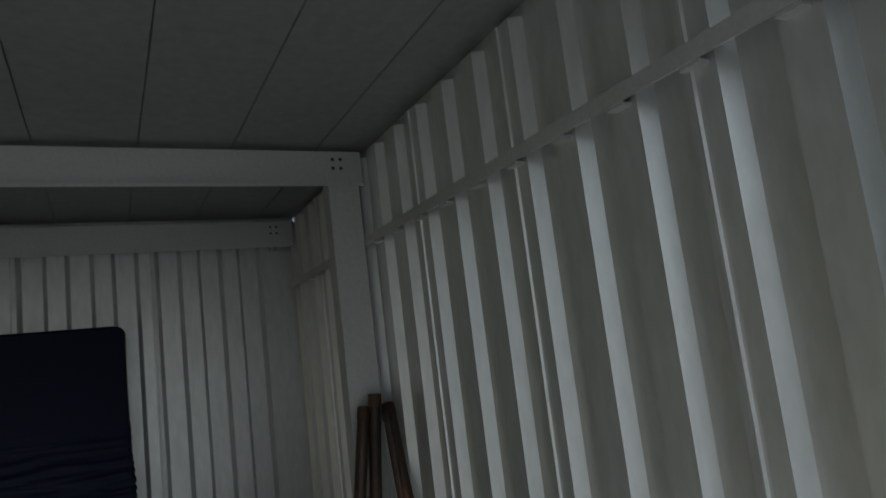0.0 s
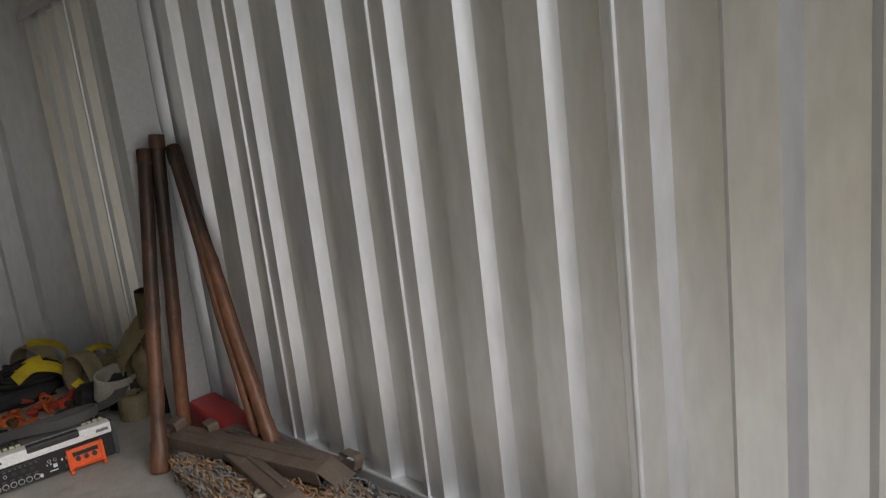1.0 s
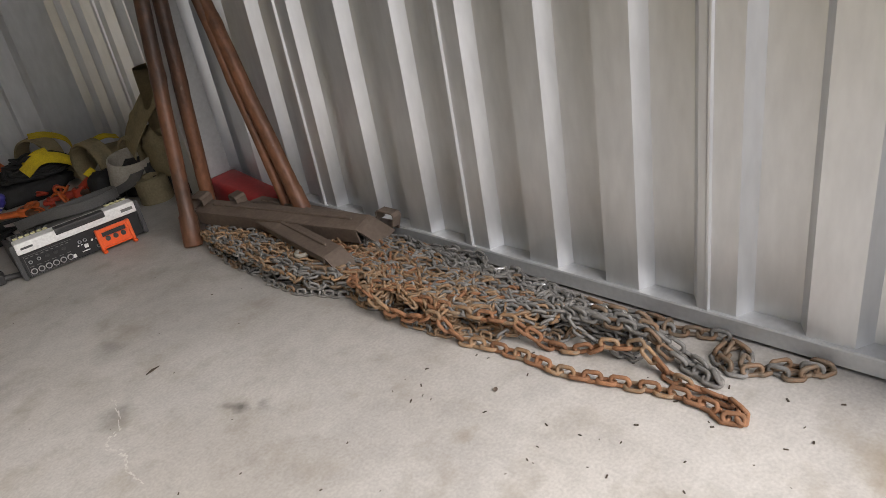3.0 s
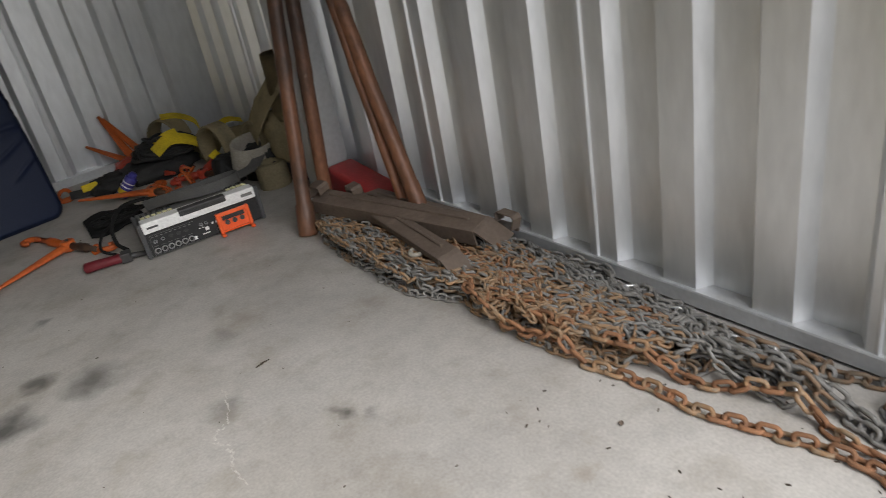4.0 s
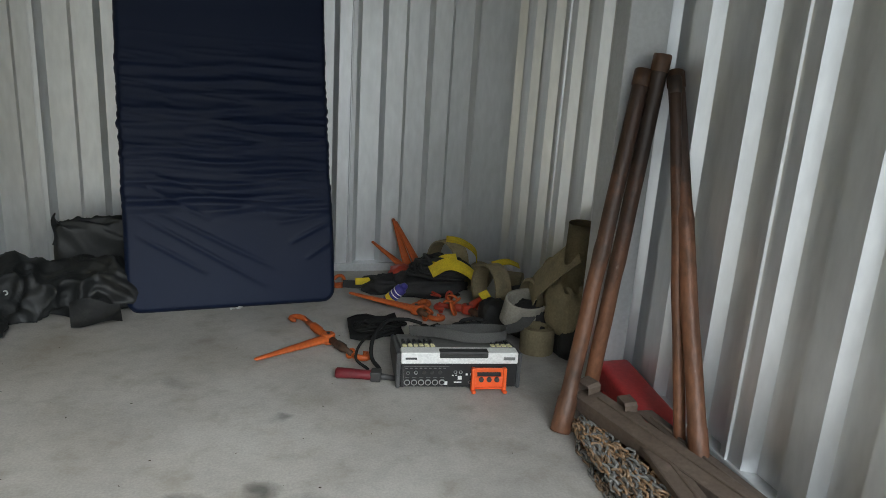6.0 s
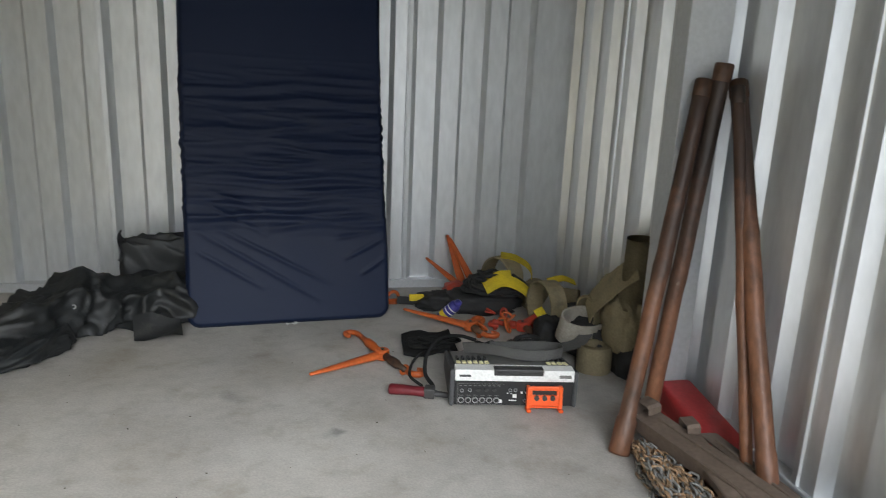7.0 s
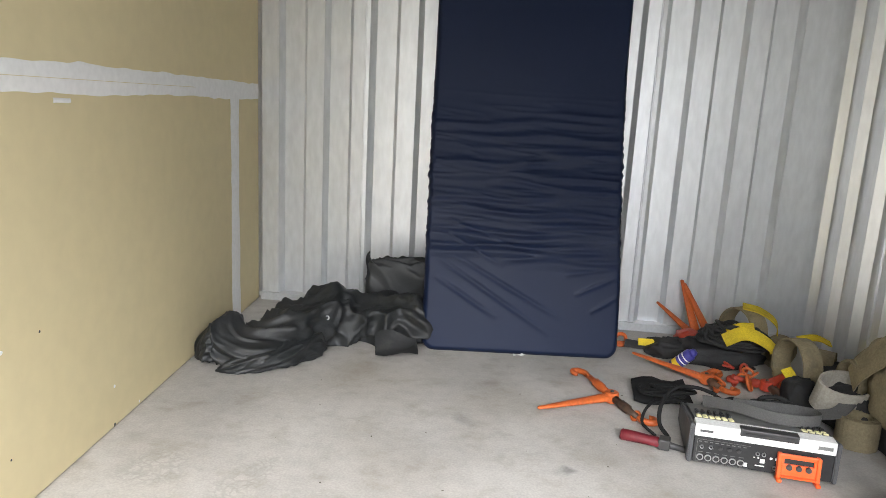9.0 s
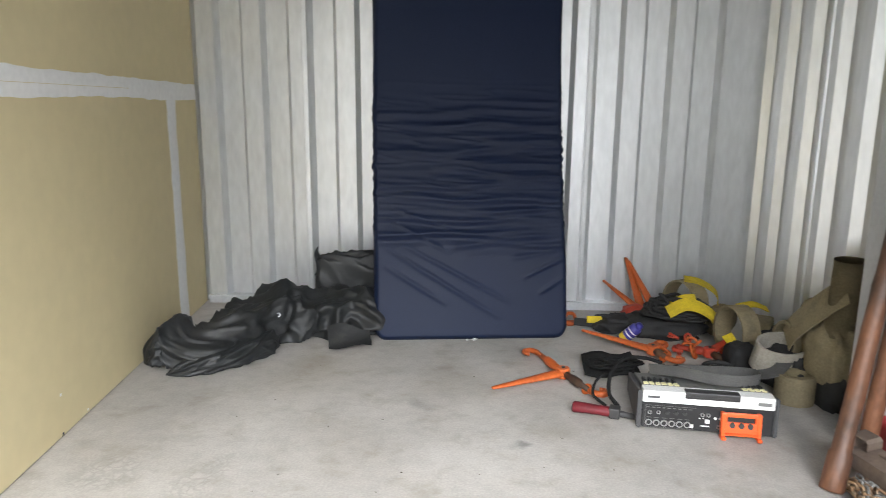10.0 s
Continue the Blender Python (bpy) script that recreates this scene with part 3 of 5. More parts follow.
def make_mattress():
    W, H, T, R = 0.955, 1.84, 0.11, 0.065
    nx, ny = 180, 340

    def shape(a, b):
        """A point of the rounded outline for a, b in -1..1."""
        x, y = a * W / 2, b * H / 2
        cx, cy = W / 2 - R, H / 2 - R
        ex, ey = abs(x) - cx, abs(y) - cy
        if ex > 0 and ey > 0:
            k = max(ex, ey) / max(math.hypot(ex, ey), 1e-9)
            x, y = math.copysign(cx + ex * k, x), math.copysign(cy + ey * k, y)
        return x, y

    rnd = random.Random(3)
    folds = [(0.47 + 0.058 * k + rnd.uniform(-0.015, 0.015), rnd.uniform(-0.05, 0.02), rnd.uniform(-0.62, -0.45) if k % 3 else rnd.uniform(-0.25, 0.05), rnd.uniform(0.40, 0.62) if k % 3 else rnd.uniform(0.5, 0.7),
              rnd.uniform(0.005, 0.010), rnd.uniform(0, 6)) for k in range(13)]
    creases = [(-0.43, 0.46, 0.15, 0.095), (-0.36, 0.48, 0.20, 0.175), (-0.43, 0.365, -0.12, 0.17), (-0.42, 0.605, -0.10, 0.42), (-0.38, 0.645, -0.07, 0.53), (-0.06, 0.52, 0.30, 0.535),
               (0.25, 0.30, 0.46, 0.40), (0.33, 0.22, 0.47, 0.31), (0.20, 0.40, 0.45, 0.44)]

    def relief(x, y):
        up = y + H / 2
        d = 0.0
        for u0, slope, x0, x1, amp, ph in folds:
            c = u0 + slope * x + 0.012 * math.sin(x * 5 + ph) + 0.006 * math.sin(x * 13 + ph)
            if abs(up - c) < 0.06 and x0 < x < x1:
                w = min(1, (x - x0) / 0.15, (x1 - x) / 0.15)
                q = (up - c) / 0.016
                d += 0.95 * amp * w * (math.exp(-q * q) - 0.7 * math.exp(-((q + 1.9) / 1.3) ** 2))
        for xa, ua, xb, ub in creases:
            dx, du = xb - xa, ub - ua
            t = ((x - xa) * dx + (up - ua) * du) / (dx * dx + du * du)
            if 0 < t < 1:
                e = ((x - xa) * du - (up - ua) * dx) / math.hypot(dx, du) / 0.013
                if abs(e) < 8:
                    d += 0.0062 * math.sin(math.pi * t) ** 0.6 * math.exp(-(e / 0.85) ** 2)
        mid = max(0.0, 1 - ((up - 0.88) / 0.42) ** 2)
        f2 = 1 - abs(noise.noise((x * 2.6, up * 31 + 1.2 * math.sin(x * 2 + 1), 8.2)))
        d += mid * 0.005 * (f2 ** 5 - 0.25)
        return d + 0.003 * noise.noise((x * 2.2, up * 1.6, 6.6))

    bm = bmesh.new()
    rows = []
    for j in range(ny + 1):
        b = 2 * j / ny - 1
        row = []
        for i in range(nx + 1):
            a = 2 * i / nx - 1
            x, y = shape(a, b)
            edge = min(1 - abs(a), (1 - abs(b)) * H / W)
            fall = 0.024 * (1 - min(1, edge / 0.045)) ** 2
            up = y + H / 2
            pinch = 0.024 * max(0.0, 1 - ((up - 1.15) / 0.80) ** 2) * max(a, 0.0)
            wav = 0.020 * max(0, 1 - ((up - 0.88) / 0.5) ** 2) * noise.noise((a * 0.2, up * 24, 1.1)) * abs(a) ** 6
            row.append(bm.verts.new((x + math.copysign(wav, a) - pinch, y, T / 2 - fall + relief(x, y) * min(1, edge / 0.05))))
        rows.append(row)
    for r0, r1 in zip(rows, rows[1:]):
        for i in range(nx):
            bm.faces.new((r0[i], r0[i + 1], r1[i + 1], r1[i]))
    ring = rows[0] + [r[-1] for r in rows[1:]] + rows[-1][-2::-1] + [r[0] for r in rows[-2:0:-1]]
    last = ring
    for z, k in ((T * 0.20, 1.004), (0.0, 1.006), (-T * 0.25, 1.004), (-T / 2 + 0.012, 1.0), (-T / 2, 0.985)):
        nxt = [bm.verts.new((v.co.x * k, v.co.y * k, z)) for v in ring]
        for a in range(len(ring)):
            bm.faces.new((last[a], last[(a + 1) % len(ring)], nxt[(a + 1) % len(ring)], nxt[a]))
        last = nxt
    bm.faces.new(last[::-1])
    edge_pts = [v.co.copy() for v in ring]
    # across along the bottom edge, up along the length, out of the face
    foot, top = Vector((-1.502, -0.588, 0.006)), Vector((-1.590, -0.240, 1.81))
    across = Vector((0.994, 0.110, 0)).normalized()
    upw = (top - foot)
    upw = (upw - across * upw.dot(across)).normalized()
    out = across.cross(upw)
    m = Matrix((across, upw, out)).transposed().to_4x4()
    m.translation = foot + upw * H / 2 - out * T / 2
    ob = empty("mattress", m, "navy blue vinyl mattress leaning against the back wall, creased and sagging", "mattress")
    part("cover", bm, NAVY, ob, smooth=True)
    for z, k in ((-T * 0.36, 1.006),):
        bm = bmesh.new()
        pts = [(p.x * k, p.y * k, z) for p in edge_pts[::2]]
        tube(bm, pts + pts[:1], 0.0026, 6, caps=False, up=(0, 0, 1))
        part("piping", bm, NAVY_PIPE, ob, "thin raised edge piping", smooth=True)
    return ob


make_mattress()

# ---- chains ----
LINK_A, LINK_R, LINK_W, LINK_P = 0.0100, 0.0108, 0.0056, 0.0322


def link_mesh(name, mat, wire=LINK_W):
    bm = bmesh.new()
    n, sides = 16, 6
    rings = []
    for k in range(n):
        t = 2 * math.pi * k / n
        c, s = math.cos(t), math.sin(t)
        p = Vector((math.copysign(LINK_A, c) + LINK_R * c, LINK_R * s, 0))
        o = Vector((c, s, 0))
        rings.append([bm.verts.new(p + (o * math.cos(a) + Vector((0, 0, 1)) * math.sin(a)) * wire) for a in (2 * math.pi * q / sides for q in range(sides))])
    for k in range(n):
        a, b = rings[k], rings[(k + 1) % n]
        for q in range(sides):
            bm.faces.new((a[q], a[(q + 1) % sides], b[(q + 1) % sides], b[q]))
    return mesh_of(name, bm, mat, smooth=True)


LINKS = {m.name: link_mesh("link", m) for m in (CHAIN_RUST, CHAIN_GOLD, CHAIN_GREY, CHAIN_BROWN, CHAIN_BRIGHT)}
CELL = 0.01
heap = {}


def lay_chain(path, mat, label, second=None, share=0.0, rnd=None, group="chains on the floor", most=300, size=0.78):
    """Lays links along a plan path; each link rests on what already lies below it."""
    rnd = rnd or random.Random(1)
    pitch = LINK_P * size
    dense = [Vector((p[0], p[1], 0)) for p in path]
    pts, carry = [dense[0]], 0.0
    for a, b in zip(dense, dense[1:]):
        d = (b - a).length
        while carry + d >= pitch and d > 1e-9:
            a = a + (b - a) * ((pitch - carry) / d)
            d = (b - a).length
            pts.append(a.copy())
            carry = 0.0
        carry += d
    pts = pts[:most + 1]
    zs = []
    for p in pts:
        ci, cj = round(p.x / CELL), round(p.y / CELL)
        z = max(heap.get((ci + i, cj + j), 0.0) for i in (-1, 0, 1) for j in (-1, 0, 1))
        zs.append(min(z, 0.055))
    zs = [max(z, (zs[max(k - 1, 0)] + z + zs[min(k + 1, len(zs) - 1)]) / 3) for k, z in enumerate(zs)]
    for p, z in zip(pts, zs):
        ci, cj = round(p.x / CELL), round(p.y / CELL)
        for i in (-1, 0, 1):
            for j in (-1, 0, 1):
                heap[(ci + i, cj + j)] = max(heap.get((ci + i, cj + j), 0.0), z + 0.017 * size)
    ob = empty("chain", pose(pts[0].x, pts[0].y, 0), label, "chain", group)
    base = pts[0]
    phase = rnd.choice((0, 1))
    for k, (p, q) in enumerate(zip(pts, pts[1:])):
        a = Vector((p.x, p.y, zs[k])) - base
        b = Vector((q.x, q.y, zs[k + 1])) - base
        d = (b - a).normalized()
        flat = zs[k] < 0.004
        roll = ((8 if (k + phase) % 2 else 70) if flat else (12 if (k + phase) % 2 else -72)) + rnd.uniform(-24, 24)
        side = Vector((0, 0, 1)).cross(d).normalized()
        mtx = Matrix((d, side, d.cross(side))).transposed().to_4x4() @ Matrix.Rotation(radians(roll), 4, "X")
        lift = (LINK_W + abs(math.sin(radians(roll))) * LINK_R) * size
        mid = (a + b) / 2
        link = new("link", LINKS[(second if second and rnd.random() < share else mat).name])
        link.matrix_basis = Matrix.Translation((mid.x, mid.y, mid.z + lift)) @ mtx @ Matrix.Scale(size, 4)
        link.parent = ob
    return ob


FRONT_EDGE = [(-1.85, -0.365), (-2.00, -0.395), (-2.15, -0.415), (-2.46, -0.428), (-2.575, -0.418), (-2.67, -0.383), (-2.74, -0.348), (-2.94, -0.372), (-3.04, -0.366), (-3.17, -0.345), (-3.30, -0.285), (-3.40, -0.25), (-3.56, -0.19)]
BACK_EDGE = [(-1.90, -0.24), (-2.30, -0.13), (-2.60, -0.030), (-2.85, -0.024), (-3.00, -0.040), (-3.13, -0.060), (-3.25, -0.075), (-3.45, -0.105), (-3.56, -0.130)]


def edge_at(edge, y):
    for (y0, x0), (y1, x1) in zip(edge, edge[1:]):
        if y1 <= y <= y0:
            return x0 + (x1 - x0) * (y - y0) / (y1 - y0)
    return edge[0][1] if y > edge[0][0] else edge[-1][1]


def heap_path(y0, y1, f0, f1, strands, seed, wild=0.03):
    """A chain dragged back and forth along the wall; f runs from the open side (0) to the wall (1)."""
    rnd = random.Random(seed)
    pts = []
    for s in range(strands):
        f = f0 + (f1 - f0) * (s + 0.5) / strands + rnd.uniform(-0.06, 0.06)
        a, b = (y0, y1) if s % 2 == 0 else (y1, y0)
        a, b = a + rnd.uniform(-0.08, 0.08), b + rnd.uniform(-0.08, 0.08)
        n = 15
        for k in range(n):
            y = a + (b - a) * k / (n - 1)
            xf, xb = edge_at(FRONT_EDGE, y), edge_at(BACK_EDGE, y)
            x = xf + (xb - xf) * f + rnd.uniform(-wild, wild)
            pts.append((min(max(x, xf), xb), y + rnd.uniform(-wild, wild), 0))
    return spline(pts, 5)


lay_chain(heap_path(-2.05, -2.78, 0.0, 0.35, 6, 1), CHAIN_GREY, "dull grey steel chain heaped on the concrete floor", CHAIN_BROWN, 0.25, random.Random(1))
lay_chain(heap_path(-2.62, -3.50, 0.62, 1.0, 8, 2), CHAIN_GREY, "dull grey steel chain heaped beside the siding", CHAIN_BROWN, 0.2, random.Random(2))
lay_chain(heap_path(-1.95, -2.66, 0.2, 0.95, 9, 3), CHAIN_BROWN, "brown-grey chain heaped below the steel bars", CHAIN_GOLD, 0.3, random.Random(3))
lay_chain(heap_path(-2.66, -3.46, 0.3, 0.85, 9, 4), CHAIN_BROWN, "brown-grey chain in the middle of the heap", CHAIN_GREY, 0.5, random.Random(4))
lay_chain(heap_path(-2.66, -3.32, 0.0, 0.55, 9, 5), CHAIN_GOLD, "tan rusted chain heaped on the concrete floor", CHAIN_GREY, 0.18, random.Random(5))
lay_chain(heap_path(-1.92, -2.66, 0.05, 0.8, 9, 6), CHAIN_GOLD, "tan rusted chain heaped below the steel bars", CHAIN_BROWN, 0.15, random.Random(6))
lay_chain(heap_path(-2.60, -3.52, 0.6, 1.0, 7, 7, 0.04), CHAIN_GREY, "dull grey steel chain on top of the heap by the wall", CHAIN_BROWN, 0.1, random.Random(7))
lay_chain(heap_path(-2.15, -2.62, 0.12, 0.6, 8, 8), CHAIN_RUST, "orange rusted chain on top of the heap", CHAIN_GOLD, 0.45, random.Random(8))
lay_chain(heap_path(-2.72, -3.24, 0.3, 0.8, 8, 9, 0.045), CHAIN_RUST, "orange rusted chain on top of the heap", CHAIN_BROWN, 0.45, random.Random(9))
lay_chain(heap_path(-2.05, -2.74, 0.0, 0.16, 3, 10, 0.012), CHAIN_GREY, "grey chain edging the heap on the floor", CHAIN_BROWN, 0.3, random.Random(10))
lay_chain(heap_path(-2.72, -3.20, 0.1, 0.7, 7, 14, 0.045), CHAIN_GOLD, "tan and grey chain tangled on the heap", CHAIN_GREY, 0.4, random.Random(14))
lay_chain(heap_path(-1.94, -2.68, 0.0, 0.5, 8, 21), CHAIN_GOLD, "tan rusted chain heaped on the concrete floor", CHAIN_GREY, 0.35, random.Random(21))
lay_chain(heap_path(-2.64, -3.54, 0.55, 1.0, 8, 22, 0.04), CHAIN_GREY, "dull grey steel chain heaped beside the siding", CHAIN_BROWN, 0.15, random.Random(22))
lay_chain(heap_path(-2.66, -3.36, 0.15, 0.6, 9, 23, 0.04), CHAIN_GREY, "grey and tan chain tangled in the heap", CHAIN_GOLD, 0.4, random.Random(23))
lay_chain(heap_path(-2.70, -3.20, 0.05, 0.5, 9, 24, 0.045), CHAIN_GOLD, "tan rusted chain tangled on top of the heap", CHAIN_RUST, 0.3, random.Random(24))
lay_chain(heap_path(-2.9, -3.56, 0.45, 1.0, 8, 25, 0.04), CHAIN_GREY, "dull grey steel chain spread on the floor by the wall", CHAIN_BRIGHT, 0.03, random.Random(25))
rust_tail = [(-0.345, -2.78, 0), (-0.376, -2.92, 0), (-0.370, -3.04, 0), (-0.360, -3.16, 0), (-0.342, -3.27, 0), (-0.325, -3.37, 0), (-0.320, -3.44, 0), (-0.325, -3.52, 0), (-0.304, -3.60, 0), (-0.283, -3.68, 0), (-0.264, -3.745, 0), (-0.257, -3.80, 0), (-0.262, -3.855, 0), (-0.280, -3.895, 0),
             (-0.262, -3.918, 0), (-0.232, -3.895, 0), (-0.222, -3.83, 0), (-0.220, -3.76, 0), (-0.199, -3.695, 0), (-0.197, -3.635, 0), (-0.222, -3.546, 0), (-0.248, -3.475, 0), (-0.260, -3.393, 0), (-0.287, -3.305, 0), (-0.304, -3.225, 0), (-0.316, -3.13, 0), (-0.325, -3.02, 0)]
lay_chain(spline(rust_tail, 8), CHAIN_RUST, "orange rusted chain stretched out in a long loop on the floor", CHAIN_GOLD, 0.3, random.Random(11), size=1.0)
grey_tail = [(-0.165, -3.42, 0), (-0.170, -3.52, 0), (-0.158, -3.608, 0), (-0.154, -3.68, 0), (-0.163, -3.755, 0), (-0.186, -3.818, 0), (-0.168, -3.828, 0), (-0.145, -3.78, 0), (-0.127, -3.709, 0), (-0.138, -3.629, 0), (-0.142, -3.536, 0), (-0.135, -3.43, 0)]
lay_chain(spline(grey_tail, 8), CHAIN_GREY, "grey steel chain doubled back on the floor", CHAIN_BROWN, 0.25, random.Random(12), size=1.0)
coil = [(-0.105, -3.43, 0), (-0.110, -3.53, 0), (-0.091, -3.60, 0), (-0.050, -3.65, 0), (-0.024, -3.62, 0), (-0.026, -3.57, 0), (-0.064, -3.585, 0), (-0.050, -3.67, 0), (-0.028, -3.73, 0), (-0.026, -3.79, 0), (-0.095, -3.80, 0), (-0.120, -3.805, 0), (-0.109, -3.85, 0), (-0.045, -3.835, 0),
        (-0.036, -3.80, 0), (-0.086, -3.78, 0), (-0.128, -3.832, 0), (-0.102, -3.884, 0), (-0.058, -3.915, 0), (-0.045, -3.96, 0), (-0.038, -3.995, 0), (-0.022, -4.005, 0), (-0.020, -3.97, 0), (-0.034, -3.985, 0), (-0.080, -3.95, 0), (-0.088, -3.89, 0)]
lay_chain(spline(coil, 7), CHAIN_BROWN, "brown and grey chain in loose coils by the base angle", CHAIN_GREY, 0.35, random.Random(13), size=1.0)

# ---- rusty pipes leaning on the column ----


def make_pipe(foot, top, r, split, label, flare=0.0, sides=18):
    f, t = Vector(foot), Vector(top)
    d = (t - f).normalized()
    length = (t - f).length
    m = Matrix.Translation(f) @ d.to_track_quat("Z", "Y").to_matrix().to_4x4()
    ob = empty("steel_pipe", m, label, "pipe", "pipes leaning on the column")
    zs = [0, 0.008, 0.115, 0.125, 0.2] + [0.2 + (length - 0.23) * k / 24 for k in range(1, 25)]
    rs = [r + flare - 0.002, r + flare, r + flare * 0.8, r + flare * 0.15, r] + [r] * 24
    # a knuckle where two lengths are welded together
    rs = [q + 0.003 * math.exp(-((z - length * split) / 0.02) ** 2) for z, q in zip(zs, rs)]
    path = [(0.0025 * noise.noise((z * 5, 0, foot[1])), 0.0025 * noise.noise((z * 5, 5, foot[1])), z) for z in zs]
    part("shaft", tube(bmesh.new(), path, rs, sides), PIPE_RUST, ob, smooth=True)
    bm = tube(bmesh.new(), [(0, 0, length - 0.06), (0, 0, length - 0.055), (0, 0, length - 0.004), (0, 0, length)], [r * 0.99, r + 0.003, r + 0.003, r], sides, caps=False)
    tube(bm, [(0, 0, length), (0, 0, length - 0.02)], [r, r * 0.8], sides, caps=False)
    tube(bm, [(0, 0, length - 0.021), (0, 0, length - 0.02)], r * 0.8, sides)
    part("end_collar", bm, PIPE_DARK, ob, smooth=True)
    return ob


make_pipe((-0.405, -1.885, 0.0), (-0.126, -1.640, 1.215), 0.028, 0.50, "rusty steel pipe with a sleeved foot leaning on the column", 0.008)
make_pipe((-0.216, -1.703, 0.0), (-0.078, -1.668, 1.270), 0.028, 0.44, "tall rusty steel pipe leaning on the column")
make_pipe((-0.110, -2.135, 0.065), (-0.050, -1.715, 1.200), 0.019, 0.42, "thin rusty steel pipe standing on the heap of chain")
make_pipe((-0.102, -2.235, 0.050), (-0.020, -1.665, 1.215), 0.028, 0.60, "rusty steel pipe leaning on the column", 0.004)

# ---- bent steel bars on the heap ----


def make_bar(a, b, width, roll, label, lip=0.035, right_tab=0.10):
    """A long strip bent to an angle, with a folded tab at either end."""
    a, b = Vector(a), Vector(b)
    d = (b - a).normalized()
    length = (b - a).length
    side = Vector((0, 0, 1)).cross(d).normalized()
    m = Matrix.Translation(a) @ Matrix((d, side, d.cross(side))).transposed().to_4x4() @ Matrix.Rotation(radians(roll), 4, "X")
    ob = empty("steel_bar", m, label, "steel bar", "bent steel bars")
    h = width / 2
    bm = band(bmesh.new(), [(0, 0, 0), (length * 0.5, 0, 0.003), (length, 0, 0)], (0, 1, 0), width, 0.007)
    part("plate", bm, BRACKET, ob)
    part("edge_lip", boxed(0.0, length, -h - 0.004, -h + 0.003, -lip, 0.004, 0.001), BRACKET, ob)
    part("stiffener", boxed(0.06, length - 0.05, 0.004, 0.014, 0.003, 0.012, 0.002), BRACKET, ob)
    part("end_tab", band(bmesh.new(), [(length - 0.004, 0, 0.001), (length + 0.012, 0, -0.006), (length + right_tab, 0, -right_tab * 0.62)], (0, 1, 0), width * 1.04, 0.007), BRACKET, ob, "folded end tab")
    part("end_tab", band(bmesh.new(), [(0.004, 0, 0.001), (-0.014, 0, 0.004), (-0.022, 0, 0.040), (-0.014, 0, 0.050), (0.046, 0, 0.054), (0.054, 0, 0.047), (0.050, 0, 0.022)], (0, 1, 0), width * 0.62, 0.004), BRACKET, ob, "end folded back into a square loop")
    return ob


make_bar((-0.298, -1.83, 0.112), (-0.130, -2.610, 0.122), 0.082, 10, "long brown steel bar with bent ends lying on chain", 0.052, 0.085)
make_bar((-0.205, -1.95, 0.098), (-0.296, -2.650, 0.104), 0.068, 8, "brown steel bar half under the longer one", 0.02, 0.10)
make_bar((-0.040, -2.650, 0.078), (-0.135, -1.950, 0.090), 0.066, 6, "brown steel bar tucked beside the siding, its looped end up", 0.02, 0.05)
# hook on the heap
hk = empty("chain_hook", pose(-0.315, -2.49, 0.07, 0, 0, 35), "pale worn steel grab hook lying on the heap", "hook")
part("hook_body", tube(bmesh.new(), spline([(0.03, 0.0, 0.0), (0.0, 0.012, 0.004), (-0.028, 0.0, 0.006), (-0.024, -0.026, 0.006), (0.002, -0.03, 0.006), (0.012, -0.018, 0.006)], 5), [0.008] * 20 + [0.007] * 6, 8), PALE_WEB, hk, smooth=True)
part("eye", tube(bmesh.new(), [(0.042 + 0.013 * math.cos(t), 0.013 * math.sin(t), 0) for t in (2 * math.pi * k / 12 for k in range(13))], 0.005, 6, caps=False), CHAIN_GREY, hk, smooth=True)

# ---- crumpled black tarp ----


